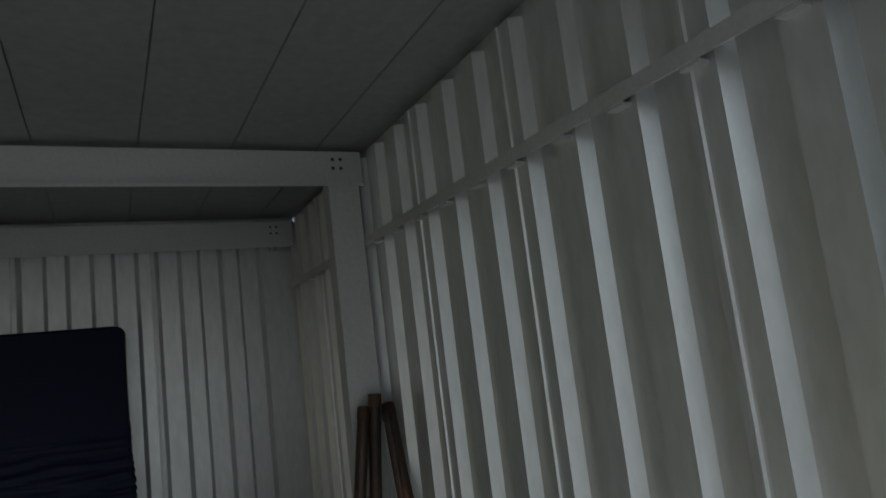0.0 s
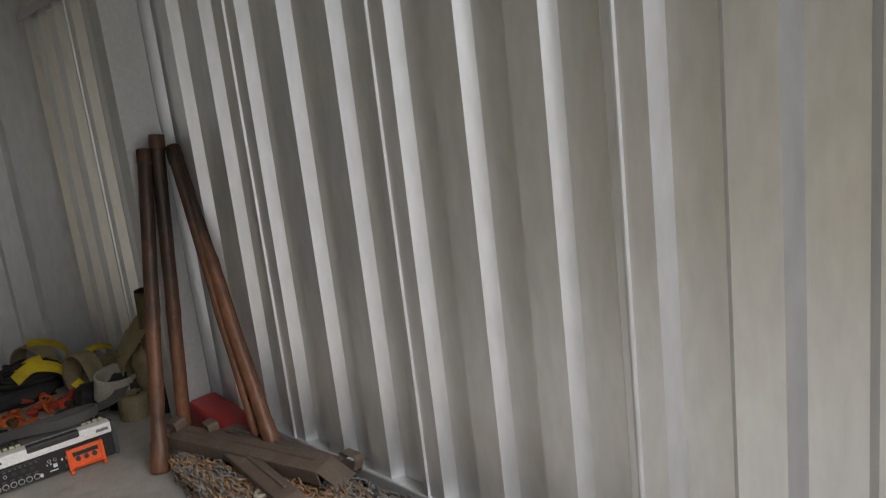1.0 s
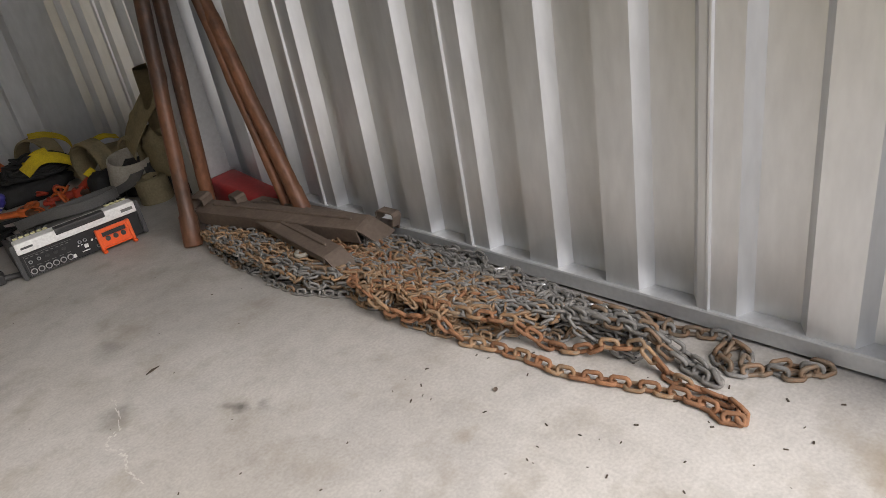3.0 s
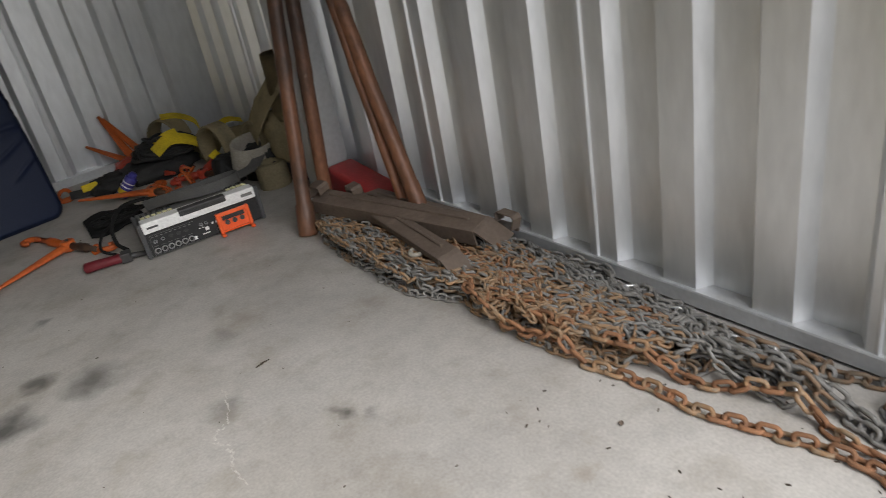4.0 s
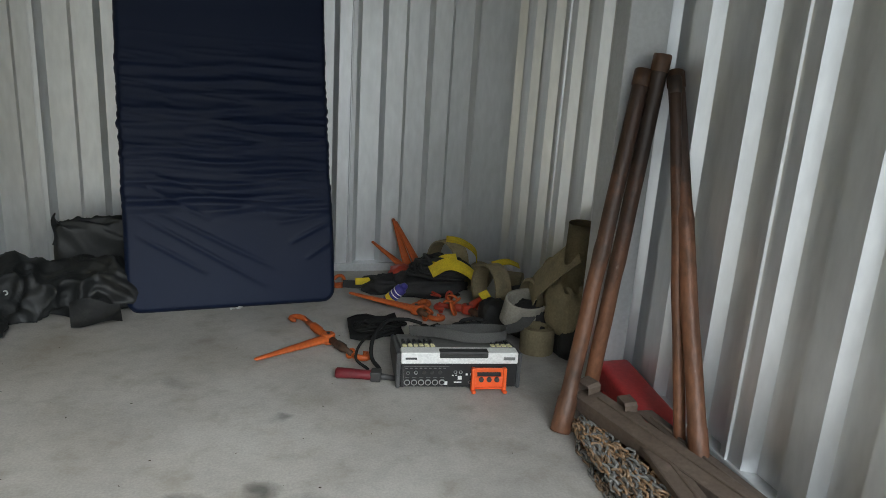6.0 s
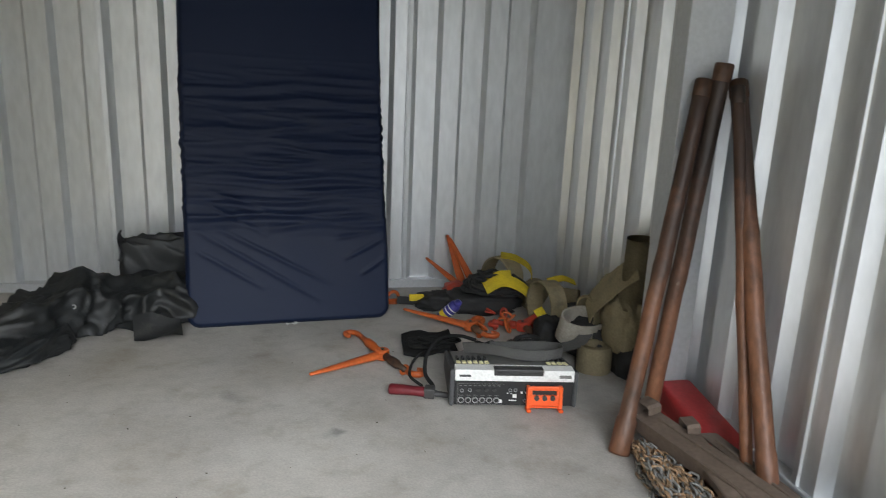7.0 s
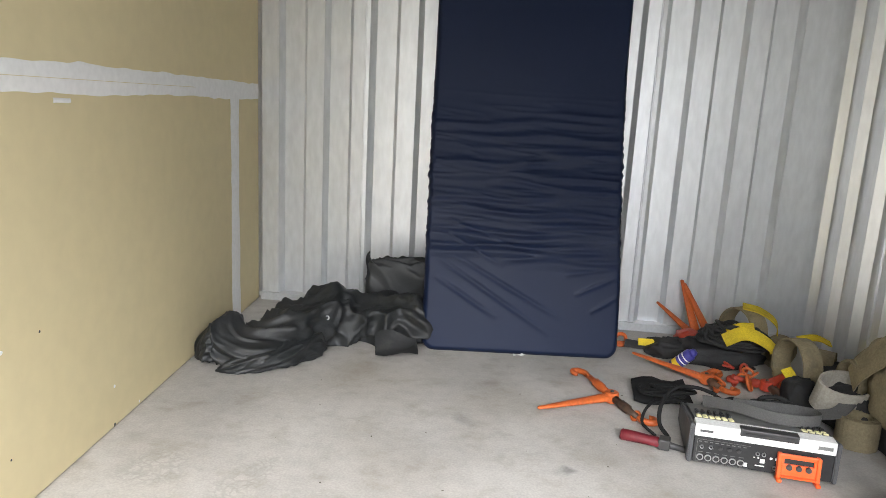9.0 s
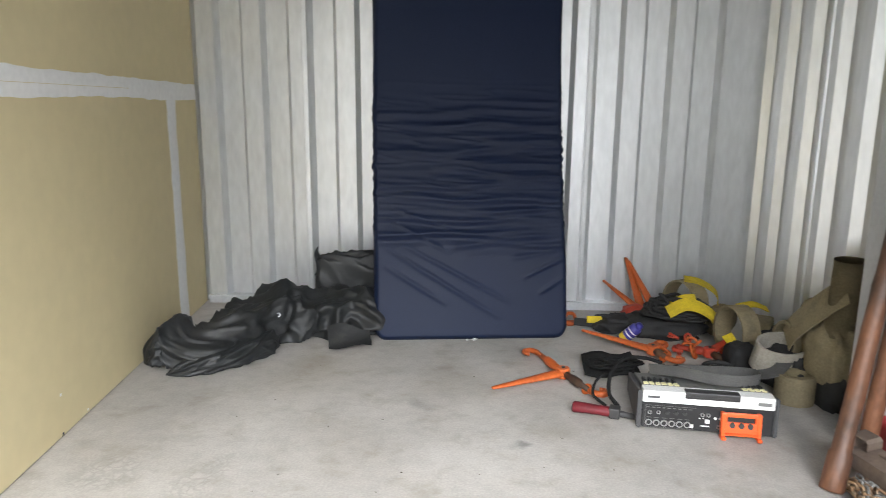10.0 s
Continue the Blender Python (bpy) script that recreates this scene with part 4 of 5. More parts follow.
def make_tarp():
    ob = empty("tarp", pose(-2.4, -0.7, 0), "crumpled black vinyl tarp heaped on the floor beside the mattress", "tarp")
    def bundle(name, spine, widths, seed, deep, across=1.0):
        """A sheet bunched into a long roll along a spine: ridged folds that run along it and wind round it; widths are half width and height."""
        bm = bmesh.new()
        P, Q = spline([(x + 2.4, y + 0.7, 0.0) for x, y in spine], 14), spline([(w, h, 0.0) for w, h in widths], 14)
        n, m, rows, run = len(P), 84, [], 0.0
        for j in range(n):
            ahead = (P[min(j + 1, n - 1)] - P[max(j - 1, 0)]).normalized()
            side = Vector((-ahead.y, ahead.x, 0))
            if j:
                run += (P[j] - P[j - 1]).length
            w, h = max(Q[j].x, 0.004), max(Q[j].y, 0.006)
            row = []
            for k in range(m):
                a = 2 * math.pi * k / m
                b = a + 0.9 * math.sin(run * 6 + seed)
                c, s = math.cos(b), math.sin(b)
                f1 = 1 - abs(noise.noise((c * 1.05 + seed, s * 1.05, run * 4.4 * across)))
                f2 = 1 - abs(noise.noise((c * 1.6, s * 1.6 + seed, run * 7.5 * across)))
                f3 = 1 - abs(noise.noise((c * 4.5 + run * 9, s * 4.5 - seed, run * 11 * across)))
                g = 1 + deep * (0.75 * (f1 ** 3 - 0.55) + 0.42 * (f2 ** 4 - 0.45) + 0.15 * (f3 ** 4 - 0.5))
                q = P[j] + side * (w * g * math.copysign(abs(math.cos(a)) ** 0.85, math.cos(a)))
                z = h * 0.46 + h * 0.54 * g * math.copysign(abs(math.sin(a)) ** 0.9, math.sin(a))
                row.append(bm.verts.new((q.x + 0.01 * noise.noise((run * 9, a, seed)), q.y, max(z, 0.002 + 0.003 * f2))))
            rows.append(row)
        for r0, r1 in zip(rows, rows[1:]):
            for k in range(m):
                bm.faces.new((r0[k], r0[(k + 1) % m], r1[(k + 1) % m], r1[k]))
        bm.faces.new(rows[0][::-1])
        bm.faces.new(rows[-1])
        return part(name, bm, TARP, ob, smooth=True)

    bundle("bunched_sheet", [(-2.945, -1.01), (-2.915, -0.99), (-2.83, -0.98), (-2.70, -0.98), (-2.59, -0.83), (-2.46, -0.63), (-2.30, -0.52), (-2.12, -0.49), (-1.96, -0.50), (-1.88, -0.50)],
           [(0.02, 0.02), (0.10, 0.11), (0.15, 0.20), (0.13, 0.15), (0.13, 0.21), (0.13, 0.27), (0.15, 0.22), (0.14, 0.22), (0.12, 0.20), (0.03, 0.06)], 1.3, 0.58)
    bundle("trailing_fold", [(-2.80, -1.12), (-2.74, -1.11), (-2.64, -1.06), (-2.54, -0.96), (-2.46, -0.84), (-2.42, -0.78)],
           [(0.02, 0.01), (0.05, 0.06), (0.07, 0.09), (0.07, 0.11), (0.06, 0.12), (0.02, 0.06)], 5.1, 0.55)
    bundle("standing_fold", [(-2.33, -0.29), (-2.31, -0.29), (-2.20, -0.275), (-2.08, -0.265), (-1.97, -0.255), (-1.95, -0.255)],
           [(0.015, 0.30), (0.04, 0.35), (0.05, 0.365), (0.045, 0.375), (0.04, 0.37), (0.01, 0.34)], 3.6, 0.4, 0.6)

    # an upright corner and a flap on the floor
    bm = bmesh.new()
    rows = []
    for j in range(9):
        t = j / 8
        w = 0.04 * (1 - t) ** 0.7 + 0.004
        c = Vector((0.105 - 0.02 * t + 0.012 * math.sin(t * 6), 0.40 - 0.02 * t, 0.24 + 0.15 * t))
        rows.append([bm.verts.new(c + Vector((w * a, 0.03 * math.sin(a * 2 + t * 3), 0.012 * a * a))) for a in (-1, -0.5, 0, 0.5, 1)])
    for r0, r1 in zip(rows, rows[1:]):
        for k in range(4):
            bm.faces.new((r0[k], r0[k + 1], r1[k + 1], r1[k]))
    part("upright_corner", bm, TARP, ob, smooth=True)
    bm = bmesh.new()
    rows = []
    for j in range(11):
        t = j / 10
        rows.append([bm.verts.new((0.20 + 0.20 * a + 0.03 * t, 0.02 - 0.12 * t + 0.02 * a, 0.012 + 0.06 * (1 - t) * (1 - t) + 0.02 * math.sin(a * 5 + t * 4) * (1 - 0.4 * t) + 0.014)) for a in (0, 0.2, 0.4, 0.6, 0.8, 1.0)])
    for r0, r1 in zip(rows, rows[1:]):
        for k in range(5):
            bm.faces.new((r0[k], r0[k + 1], r1[k + 1], r1[k]))
    part("flap", bm, TARP, ob, smooth=True)
    ring = mesh_of("eyelet", tube(bmesh.new(), [(0.009 * math.cos(t), 0.009 * math.sin(t), 0) for t in (2 * math.pi * k / 12 for k in range(13))], 0.003, 6, caps=False), SILVER, True)
    for x, y, z, rx in ((-2.415, -0.760, 0.165, 75),):
        e = new("eyelet", ring)
        e.parent = ob
        e.matrix_basis = pose(x + 2.4, y + 0.7, z, rx, 0, 20)
    return ob


make_tarp()

# ---- audio mixer ----


def make_mixer():
    m = pose(-0.908, -1.502, 0, 0, 0, -7)
    ob = empty("audio_mixer", m, "white and black audio mixer on the floor, sockets facing the door", "audio mixer")
    W, D, Hf, Hb = 0.478, 0.34, 0.150, 0.075

    def wedge(x0, x1, y0, y1, z0, cut=0.0):
        bm = bmesh.new()
        top = lambda y: Hf - (Hf - Hb) * max(0, y - 0.03) / D - cut
        v = [bm.verts.new(p) for p in ((x0, y0, z0), (x1, y0, z0), (x1, y1, z0), (x0, y1, z0), (x0, y0, top(y0)), (x1, y0, top(y0)), (x1, y1, top(y1)), (x0, y1, top(y1)))]
        for q in ((0, 3, 2, 1), (4, 5, 6, 7), (0, 1, 5, 4), (1, 2, 6, 5), (2, 3, 7, 6), (3, 0, 4, 7)):
            bm.faces.new([v[k] for k in q])
        bmesh.ops.bevel(bm, geom=bm.edges[:], offset=0.004, segments=2, affect="EDGES")
        return bm

    part("body", wedge(0.014, W - 0.014, 0.006, D, 0.008, 0.003), BLACK_PLASTIC, ob)
    for x0 in (0.0, W - 0.016):
        part("side_cheek", wedge(x0, x0 + 0.016, -0.004, D + 0.01, 0.004), GREY_PLASTIC, ob, "grey plastic end cheek")
    bm = boxed(0.016, W - 0.016, -0.006, 0.05, 0.106, Hf + 0.001, 0.004, 2)
    part("top_rail", bm, WHITE_PLASTIC, ob, "off-white painted top rail")
    part("carry_handle", box(boxed(0.16, 0.345, -0.010, 0.028, Hf - 0.020, Hf + 0.006, 0.004, 2), 0.175, 0.33, -0.013, -0.009, Hf - 0.012, Hf - 0.006, 0.001), DARK_STEEL, ob, "dark recessed carry handle")
    rear = part("connector_panel", boxed(0.018, W - 0.018, -0.002, 0.008, 0.010, 0.104, 0.001), BLACK_PLASTIC, ob, "black panel full of sockets")
    ring = bmesh.new()
    tube(ring, [(0, 0.002, 0), (0, -0.005, 0)], [0.0115, 0.0115], 14, caps=False)
    tube(ring, [(0, -0.005, 0), (0, -0.005, 0.0)][:1] + [(0, -0.0052, 0)], [0.0115, 0.0085], 14, caps=False)
    tube(ring, [(0, -0.005, 0), (0, 0.0, 0)], [0.0085, 0.0085], 14, caps=False)
    xlr = mesh_of("xlr_socket", ring, SILVER, True)
    core = mesh_of("socket_core", tube(bmesh.new(), [(0, 0.002, 0), (0, -0.003, 0)], 0.0085, 12), BLACK_PLASTIC)
    jack = mesh_of("jack_socket", tube(tube(bmesh.new(), [(0, 0.002, 0), (0, -0.006, 0)], [0.0075, 0.0065], 10, caps=False), [(0, -0.0059, 0), (0, -0.003, 0)], [0.0065, 0.004], 10, caps=False), SILVER, True)
    for k in range(6):
        for me, nm in ((xlr, "xlr_socket"), (core, "socket_core")):
            s = new(nm, me)
            s.parent, s.location = rear, (0.042 + 0.0265 * k, -0.002, 0.030)
    for x, z in ((0.224, 0.072), (0.244, 0.072), (0.282, 0.030), (0.302, 0.030), (0.044, 0.068), (0.074, 0.070)):
        s = new("jack_socket", jack)
        s.parent, s.location = rear, (x, -0.002, z)
    for x, z, w, h in ((0.19, 0.026, 0.012, 0.014), (0.242, 0.048, 0.015, 0.015), (0.215, 0.058, 0.006, 0.004), (0.228, 0.058, 0.006, 0.004), (0.268, 0.062, 0.008, 0.008), (0.285, 0.062, 0.008, 0.008), (0.235, 0.030, 0.03, 0.004)):
        part("port", boxed(x - w / 2, x + w / 2, -0.0045, -0.001, z - h / 2, z + h / 2, 0.0008), WHITE_PLASTIC, rear, "small pale port")
    bm = bmesh.new()
    for k in range(9):
        box(bm, 0.033 + k * 0.018, 0.043 + k * 0.018, -0.0032, -0.001, 0.086, 0.0885)
    for k in range(6):
        box(bm, 0.034 + k * 0.0265, 0.050 + k * 0.0265, -0.0032, -0.001, 0.048, 0.0495)
    box(bm, 0.028, 0.2, -0.0032, -0.001, 0.0125, 0.0135), box(bm, 0.028, 0.2, -0.0032, -0.001, 0.0945, 0.0952), box(bm, 0.028, 0.029, -0.0032, -0.001, 0.0125, 0.0952)
    part("panel_marking", bm, PANEL_GREY, rear, "grey lines of unreadable print")
    knob = mesh_of("screw_knob", tube(bmesh.new(), [(0, 0.001, 0), (0, -0.004, 0)], [0.008, 0.007], 12), DARK_STEEL)
    for x in (0.105, 0.135, 0.165):
        s = new("screw_knob", knob)
        s.parent, s.location = rear, (x, -0.002, 0.070)
    # control surface behind the rail
    tilt = -math.degrees(math.atan2(Hf - Hb, D))
    top = part("control_surface", boxed(0.02, W - 0.02, 0.055, D - 0.01, -0.002, 0.004, 0.001), PANEL_GREY, ob, "grey control surface with pale buttons", m=pose(0, 0, Hf + 0.006, tilt, 0, 0))
    btn = mesh_of("button", boxed(-0.008, 0.008, -0.005, 0.005, 0.003, 0.010, 0.0015), BUTTON)
    fad = mesh_of("fader_knob", boxed(-0.005, 0.005, -0.009, 0.009, 0.003, 0.016, 0.002), BLACK_PLASTIC)
    rnd = random.Random(4)
    for i in range(20):
        for j in range(5):
            x, y = 0.034 + i * 0.0215, 0.068 + j * 0.024
            if 0.16 < x < 0.36:
                continue
            k = new("button" if j < 2 else "fader_knob", btn if j < 2 else fad)
            k.parent, k.location = top, (x, y + rnd.uniform(-0.004, 0.004), 0)
    tag = part("rail_label", boxed(0.405, 0.450, -0.0072, -0.005, 0.122, 0.134), PANEL_GREY, ob, "small grey label with unreadable print")
    part("rail_label", boxed(0.032, 0.075, -0.0072, -0.005, 0.124, 0.132), GREY_PLASTIC, ob, "small grey label with unreadable print")
    return ob


make_mixer()

# ---- orange plastic stand in front of the mixer ----
st = empty("plastic_stand", pose(-0.562, -1.566, 0, -6, 0, -7), "bright orange plastic stand with three black knobs, leaning on the mixer", "plastic stand")
bm = boxed(-0.062, 0.062, -0.008, 0.004, 0.016, 0.060, 0.003, 2)
box(bm, -0.062, 0.062, -0.008, 0.004, 0.078, 0.094, 0.003, 2)
box(bm, -0.062, -0.046, -0.008, 0.004, 0.055, 0.082, 0.002)
box(bm, 0.046, 0.062, -0.008, 0.004, 0.055, 0.082, 0.002)
part("face_plate", bm, NEON, st)
for s in (-1, 1):
    part("foot", box(boxed(s * 0.060 - 0.007, s * 0.060 + 0.007, -0.014, 0.012, 0.0, 0.094, 0.003, 2), s * 0.060 - 0.008, s * 0.060 + 0.008, -0.030, 0.014, 0.0, 0.012, 0.003), NEON, st)
part("shelf", boxed(-0.056, 0.056, -0.022, -0.004, 0.016, 0.022, 0.002), NEON, st)
part("backing", boxed(-0.048, 0.048, 0.004, 0.008, 0.058, 0.080), BLACK_PLASTIC, st, "black slot behind the plate")
for k in (-1, 0, 1):
    bm = tube(bmesh.new(), [(k * 0.030, -0.004, 0.050), (k * 0.030, -0.014, 0.050)], [0.0105, 0.009], 14)
    part("knob", bm, DARK_STEEL, st, "round black knob", smooth=False)

# ---- load binders and hooks ----


def ring_pts(r, n=14, arc=2 * math.pi, squash=1.0):
    return [(r * math.cos(arc * k / n), r * squash * math.sin(arc * k / n), 0) for k in range(n + 1)]


def rod(bm, a, b, r0, r1=None, sides=8):
    return tube(bm, [a, tuple((Vector(a) + Vector(b)) / 2), b], [r0, ((r0 + (r1 if r1 is not None else r0)) / 2), r1 if r1 is not None else r0], sides)


def binder_hook(parent, at, turn, mat):
    p = [(0.0, 0, 0), (0.03, 0.004, 0.0), (0.052, 0.024, 0.0), (0.045, 0.05, 0.0), (0.02, 0.055, 0.0), (0.008, 0.042, 0.0)]
    m = pose(*at, 0, 0, turn)
    part("hook", tube(bmesh.new(), spline(p, 4), [0.013] * 14 + [0.010] * 7, 8), mat, parent, m=m, smooth=True)
    part("swivel_ring", tube(bmesh.new(), [(x - 0.02, y, z) for x, y, z in ring_pts(0.018)], 0.0065, 6, caps=False), mat, parent, m=m @ pose(0, 0, 0, 50), smooth=True)


def make_binder(tip, pivot, e1, e2, mat, label, hooks=True, z0=0.0):
    """A lever load binder: a tapered lever on a pivot, two swivel rods and hooks."""
    P = Vector(pivot)
    ob = empty("load_binder", Matrix.Translation(P), label, "load binder", "load binders")
    t = Vector(tip) - P
    L = t.length
    bm = tube(bmesh.new(), [tuple(t * k) for k in (-0.05, 0.06, 0.2, 0.5, 0.85, 0.985, 1.0)], [0.022, 0.030, 0.027, 0.021, 0.014, 0.011, 0.005], 10, squash=0.5)
    part("lever", bm, mat, ob, "tapered painted lever", smooth=True)
    part("pivot_head", tube(bmesh.new(), [(0, 0, -0.022), (0, 0, -0.017), (0, 0, 0.017), (0, 0, 0.022)], [0.025, 0.029, 0.029, 0.025], 14), mat, ob)
    part("pivot_pin", tube(bmesh.new(), [(0, 0, -0.026), (0, 0, 0.026)], 0.008, 8), DARK_STEEL, ob)
    for e in (e1, e2):
        if e is None:
            continue
        v = Vector(e) - P
        part("swivel_rod", tube(bmesh.new(), [tuple(v * k) for k in (0.08, 0.3, 0.34, 0.55, 0.6, 0.9)], [0.016, 0.016, 0.020, 0.020, 0.013, 0.012], 10), mat if e is e1 else PIPE_DARK, ob, smooth=True)
        if hooks:
            binder_hook(ob, tuple(v * 0.9), math.degrees(math.atan2(v.y, v.x)), mat)
    return ob


make_binder((-1.42, -1.20, 0.012), (-1.115, -1.055, 0.03), (-1.205, -0.78, 0.02), (-1.02, -1.24, 0.02), ORANGE_PAINT, "worn orange lever load binder lying open on the floor")
make_binder((-0.965, -0.565, 0.06), (-0.665, -0.755, 0.035), (-0.60, -0.70, 0.03), (-0.62, -0.86, 0.03), ORANGE_PAINT, "worn orange lever load binder in front of the straps")
make_binder((-0.775, -0.05, 0.185), (-0.60, -0.19, 0.06), (-0.70, -0.28, 0.04), None, ORANGE_PAINT, "orange load binder leaning on the back wall", False)
make_binder((-0.655, -0.035, 0.315), (-0.585, -0.20, 0.06), (-0.52, -0.26, 0.05), None, ORANGE_PAINT, "orange load binder propped upright on the back wall", False)
make_binder((-0.642, -0.045, 0.30), (-0.525, -0.20, 0.07), (-0.47, -0.28, 0.05), None, ORANGE_PAINT, "orange load binder propped beside another", False)
make_binder((-0.30, -0.74, 0.10), (-0.42, -0.80, 0.045), (-0.50, -0.72, 0.03), (-0.36, -0.94, 0.03), RED_PAINT, "red load binder half under the webbing")


def make_shackle(at, turn, r, mat, label):
    ob = empty("shackle", pose(*at, 0, 0, turn), label, "shackle", "hooks and shackles")
    part("bow", tube(bmesh.new(), [(x, 0, z + r * 0.9) for x, z, _ in ((p[0], p[1], 0) for p in ring_pts(r, 14))], r * 0.3, 8, caps=False), mat, ob, smooth=True)
    part("pin", tube(bmesh.new(), [(-r * 1.2, 0, r * 0.35), (r * 1.2, 0, r * 0.35)], r * 0.26, 8), mat, ob)
    part("base", tube(bmesh.new(), [(0, 0, 0), (0, 0, r * 0.5)], [r * 1.05, r * 0.75], 12), mat, ob, smooth=True)
    return ob


make_shackle((-0.985, -0.285, 0.0), 20, 0.032, ORANGE_PAINT, "orange hook block standing beside the mattress")
rnd = random.Random(9)
for k in range(15):
    x, y = rnd.uniform(-0.70, -0.34), rnd.uniform(-0.82, -0.55)
    ob = empty("ring_link", pose(x, y, 0.018 + rnd.uniform(0, 0.04), rnd.uniform(-60, 60), rnd.uniform(-60, 60), rnd.uniform(0, 180)), "orange painted steel link among the binders", "link", "loose orange links")
    part("ring", tube(bmesh.new(), ring_pts(0.024, 14, squash=0.65), 0.0065, 6, caps=False), ORANGE_PAINT if k % 3 else RED_PAINT, ob, smooth=True)

# ---- webbing straps ----


def coil_strap(name, at, turn, r, width, mat, label, turns=2.5, axis="up", squash=1.0, tilt=0.0, tail=0.0, thick=0.004, group="webbing straps"):
    """A strap wound on itself; axis up: it stands like a drum, side: it stands like a wheel."""
    m = pose(*at, tilt, 90 if axis == "side" else 0, turn) if axis == "side" else pose(*at, tilt, 0, turn)
    ob = empty(name, m, label, "strap", group)
    pts = []
    n = int(turns * 28)
    for k in range(n + 1):
        a = 2 * math.pi * k / 28
        rr = r - 0.0048 * k / 28 + 0.002 * noise.noise((a * 1.3, r * 40, turn))
        pts.append((rr * math.cos(a), rr * squash * math.sin(a), 0.003 * noise.noise((a * 0.7, turn, 2))))
    if tail:
        pts = [(pts[0][0] + 0.004, -tail, 0), (pts[0][0] + 0.003, -tail * 0.5, 0.004)] + pts
    part("webbing", band(bmesh.new(), pts, (0, 0, 1), width, thick), mat, ob, smooth=False)
    return ob


def loose_strap(at, pts, sides, width, mat, label, thick=0.004, n=7):
    ob = empty("strap", pose(*at), label, "strap", "webbing straps")
    P = spline(pts, n)
    if isinstance(sides, list):
        S = []
        for a, b in zip(sides, sides[1:]):
            S += [tuple(Vector(a).lerp(Vector(b), k / n)) for k in range(n)]
        S.append(sides[-1])
    else:
        S = sides
    part("webbing", band(bmesh.new(), P, S, width, thick), mat, ob, smooth=False)
    return ob


coil_strap("strap_roll", (-0.285, -0.74, 0.125), 12, 0.125, 0.085, OLIVE, "olive webbing strap in a wide upright loop", 2.4, "side", tilt=0)
coil_strap("strap_roll", (-0.13, -0.62, 0.085), -30, 0.085, 0.10, OLIVE, "olive webbing strap rolled up on the floor", 6, "side")
coil_strap("strap_roll", (-0.225, -1.22, 0.058), 15, 0.078, 0.115, OLIVE, "olive webbing strap rolled tight and standing on its edge", 7, "up", 0.92)
coil_strap("strap_roll", (-0.245, -1.10, 0.150), 10, 0.112, 0.115, PALE_WEB, "faded grey webbing loop resting on other straps", 2.2, "up", 0.66, tilt=20)
coil_strap("strap_roll", (-0.10, -0.86, 0.09), 70, 0.085, 0.10, OLIVE, "olive webbing strap roll against the siding", 5, "side", 0.9)
coil_strap("strap_roll", (-0.395, -0.31, 0.135), 30, 0.128, 0.10, OLIVE, "olive webbing strap hung over the pile", 2.3, "side", 0.9)
coil_strap("strap_roll", (-0.24, -0.40, 0.075), 60, 0.075, 0.10, OLIVE, "olive webbing strap roll behind the pile", 5, "side")
coil_strap("strap_roll", (-0.06, -1.02, 0.10), 40, 0.075, 0.10, GREY_WEB, "dark grey webbing strap rolled beside the column", 5, "side", 0.9)
coil_strap("strap_roll", (-0.09, -1.25, 0.06), 10, 0.06, 0.09, BLACK_CLOTH, "black webbing roll behind the pipes", 5, "up")
# yellow bands
loose_strap((-0.42, -0.46, 0.0), [(-0.13, -0.09, 0.155), (-0.04, -0.10, 0.200), (0.06, -0.12, 0.165), (0.13, -0.14, 0.085), (0.145, -0.16, 0.02)], [(0, 0.8, 0.6), (0, 0.8, 0.6), (0.2, 0.8, 0.5), (0.4, 0.8, 0.3), (0.4, 0.8, 0.2)], 0.075, YELLOW_WEB, "bright yellow webbing strap draped over the pile")
loose_strap((-0.30, -0.33, 0.0), [(-0.11, 0.02, 0.268), (-0.03, 0.0, 0.255), (0.05, -0.01, 0.20), (0.062, -0.01, 0.12), (0.045, 0.0, 0.05)], (0.3, 0.95, 0.1), 0.09, YELLOW_WEB, "bright yellow webbing strap hanging over a roll")
loose_strap((-0.46, -0.40, 0.0), [(-0.09, -0.02, 0.125), (0.0, -0.05, 0.19), (0.07, -0.06, 0.20)], (0.1, 0.8, 0.6), 0.06, YELLOW_WEB, "yellow webbing strap end among black cords")
loose_strap((-0.34, -0.80, 0.0), [(0.0, 0.03, 0.12), (0.02, 0.0, 0.09), (0.06, -0.03, 0.035), (0.07, -0.04, 0.006)], (0.5, 0.5, 0.5), 0.05, YELLOW_WEB, "yellow strap end sticking out below an olive loop")
loose_strap((-0.12, -0.52, 0.0), [(-0.08, 0.02, 0.175), (0.0, 0.02, 0.19), (0.07, 0.02, 0.165)], (0, 0.9, 0.3), 0.05, YELLOW_WEB, "yellow labelled strap end lying on a roll")
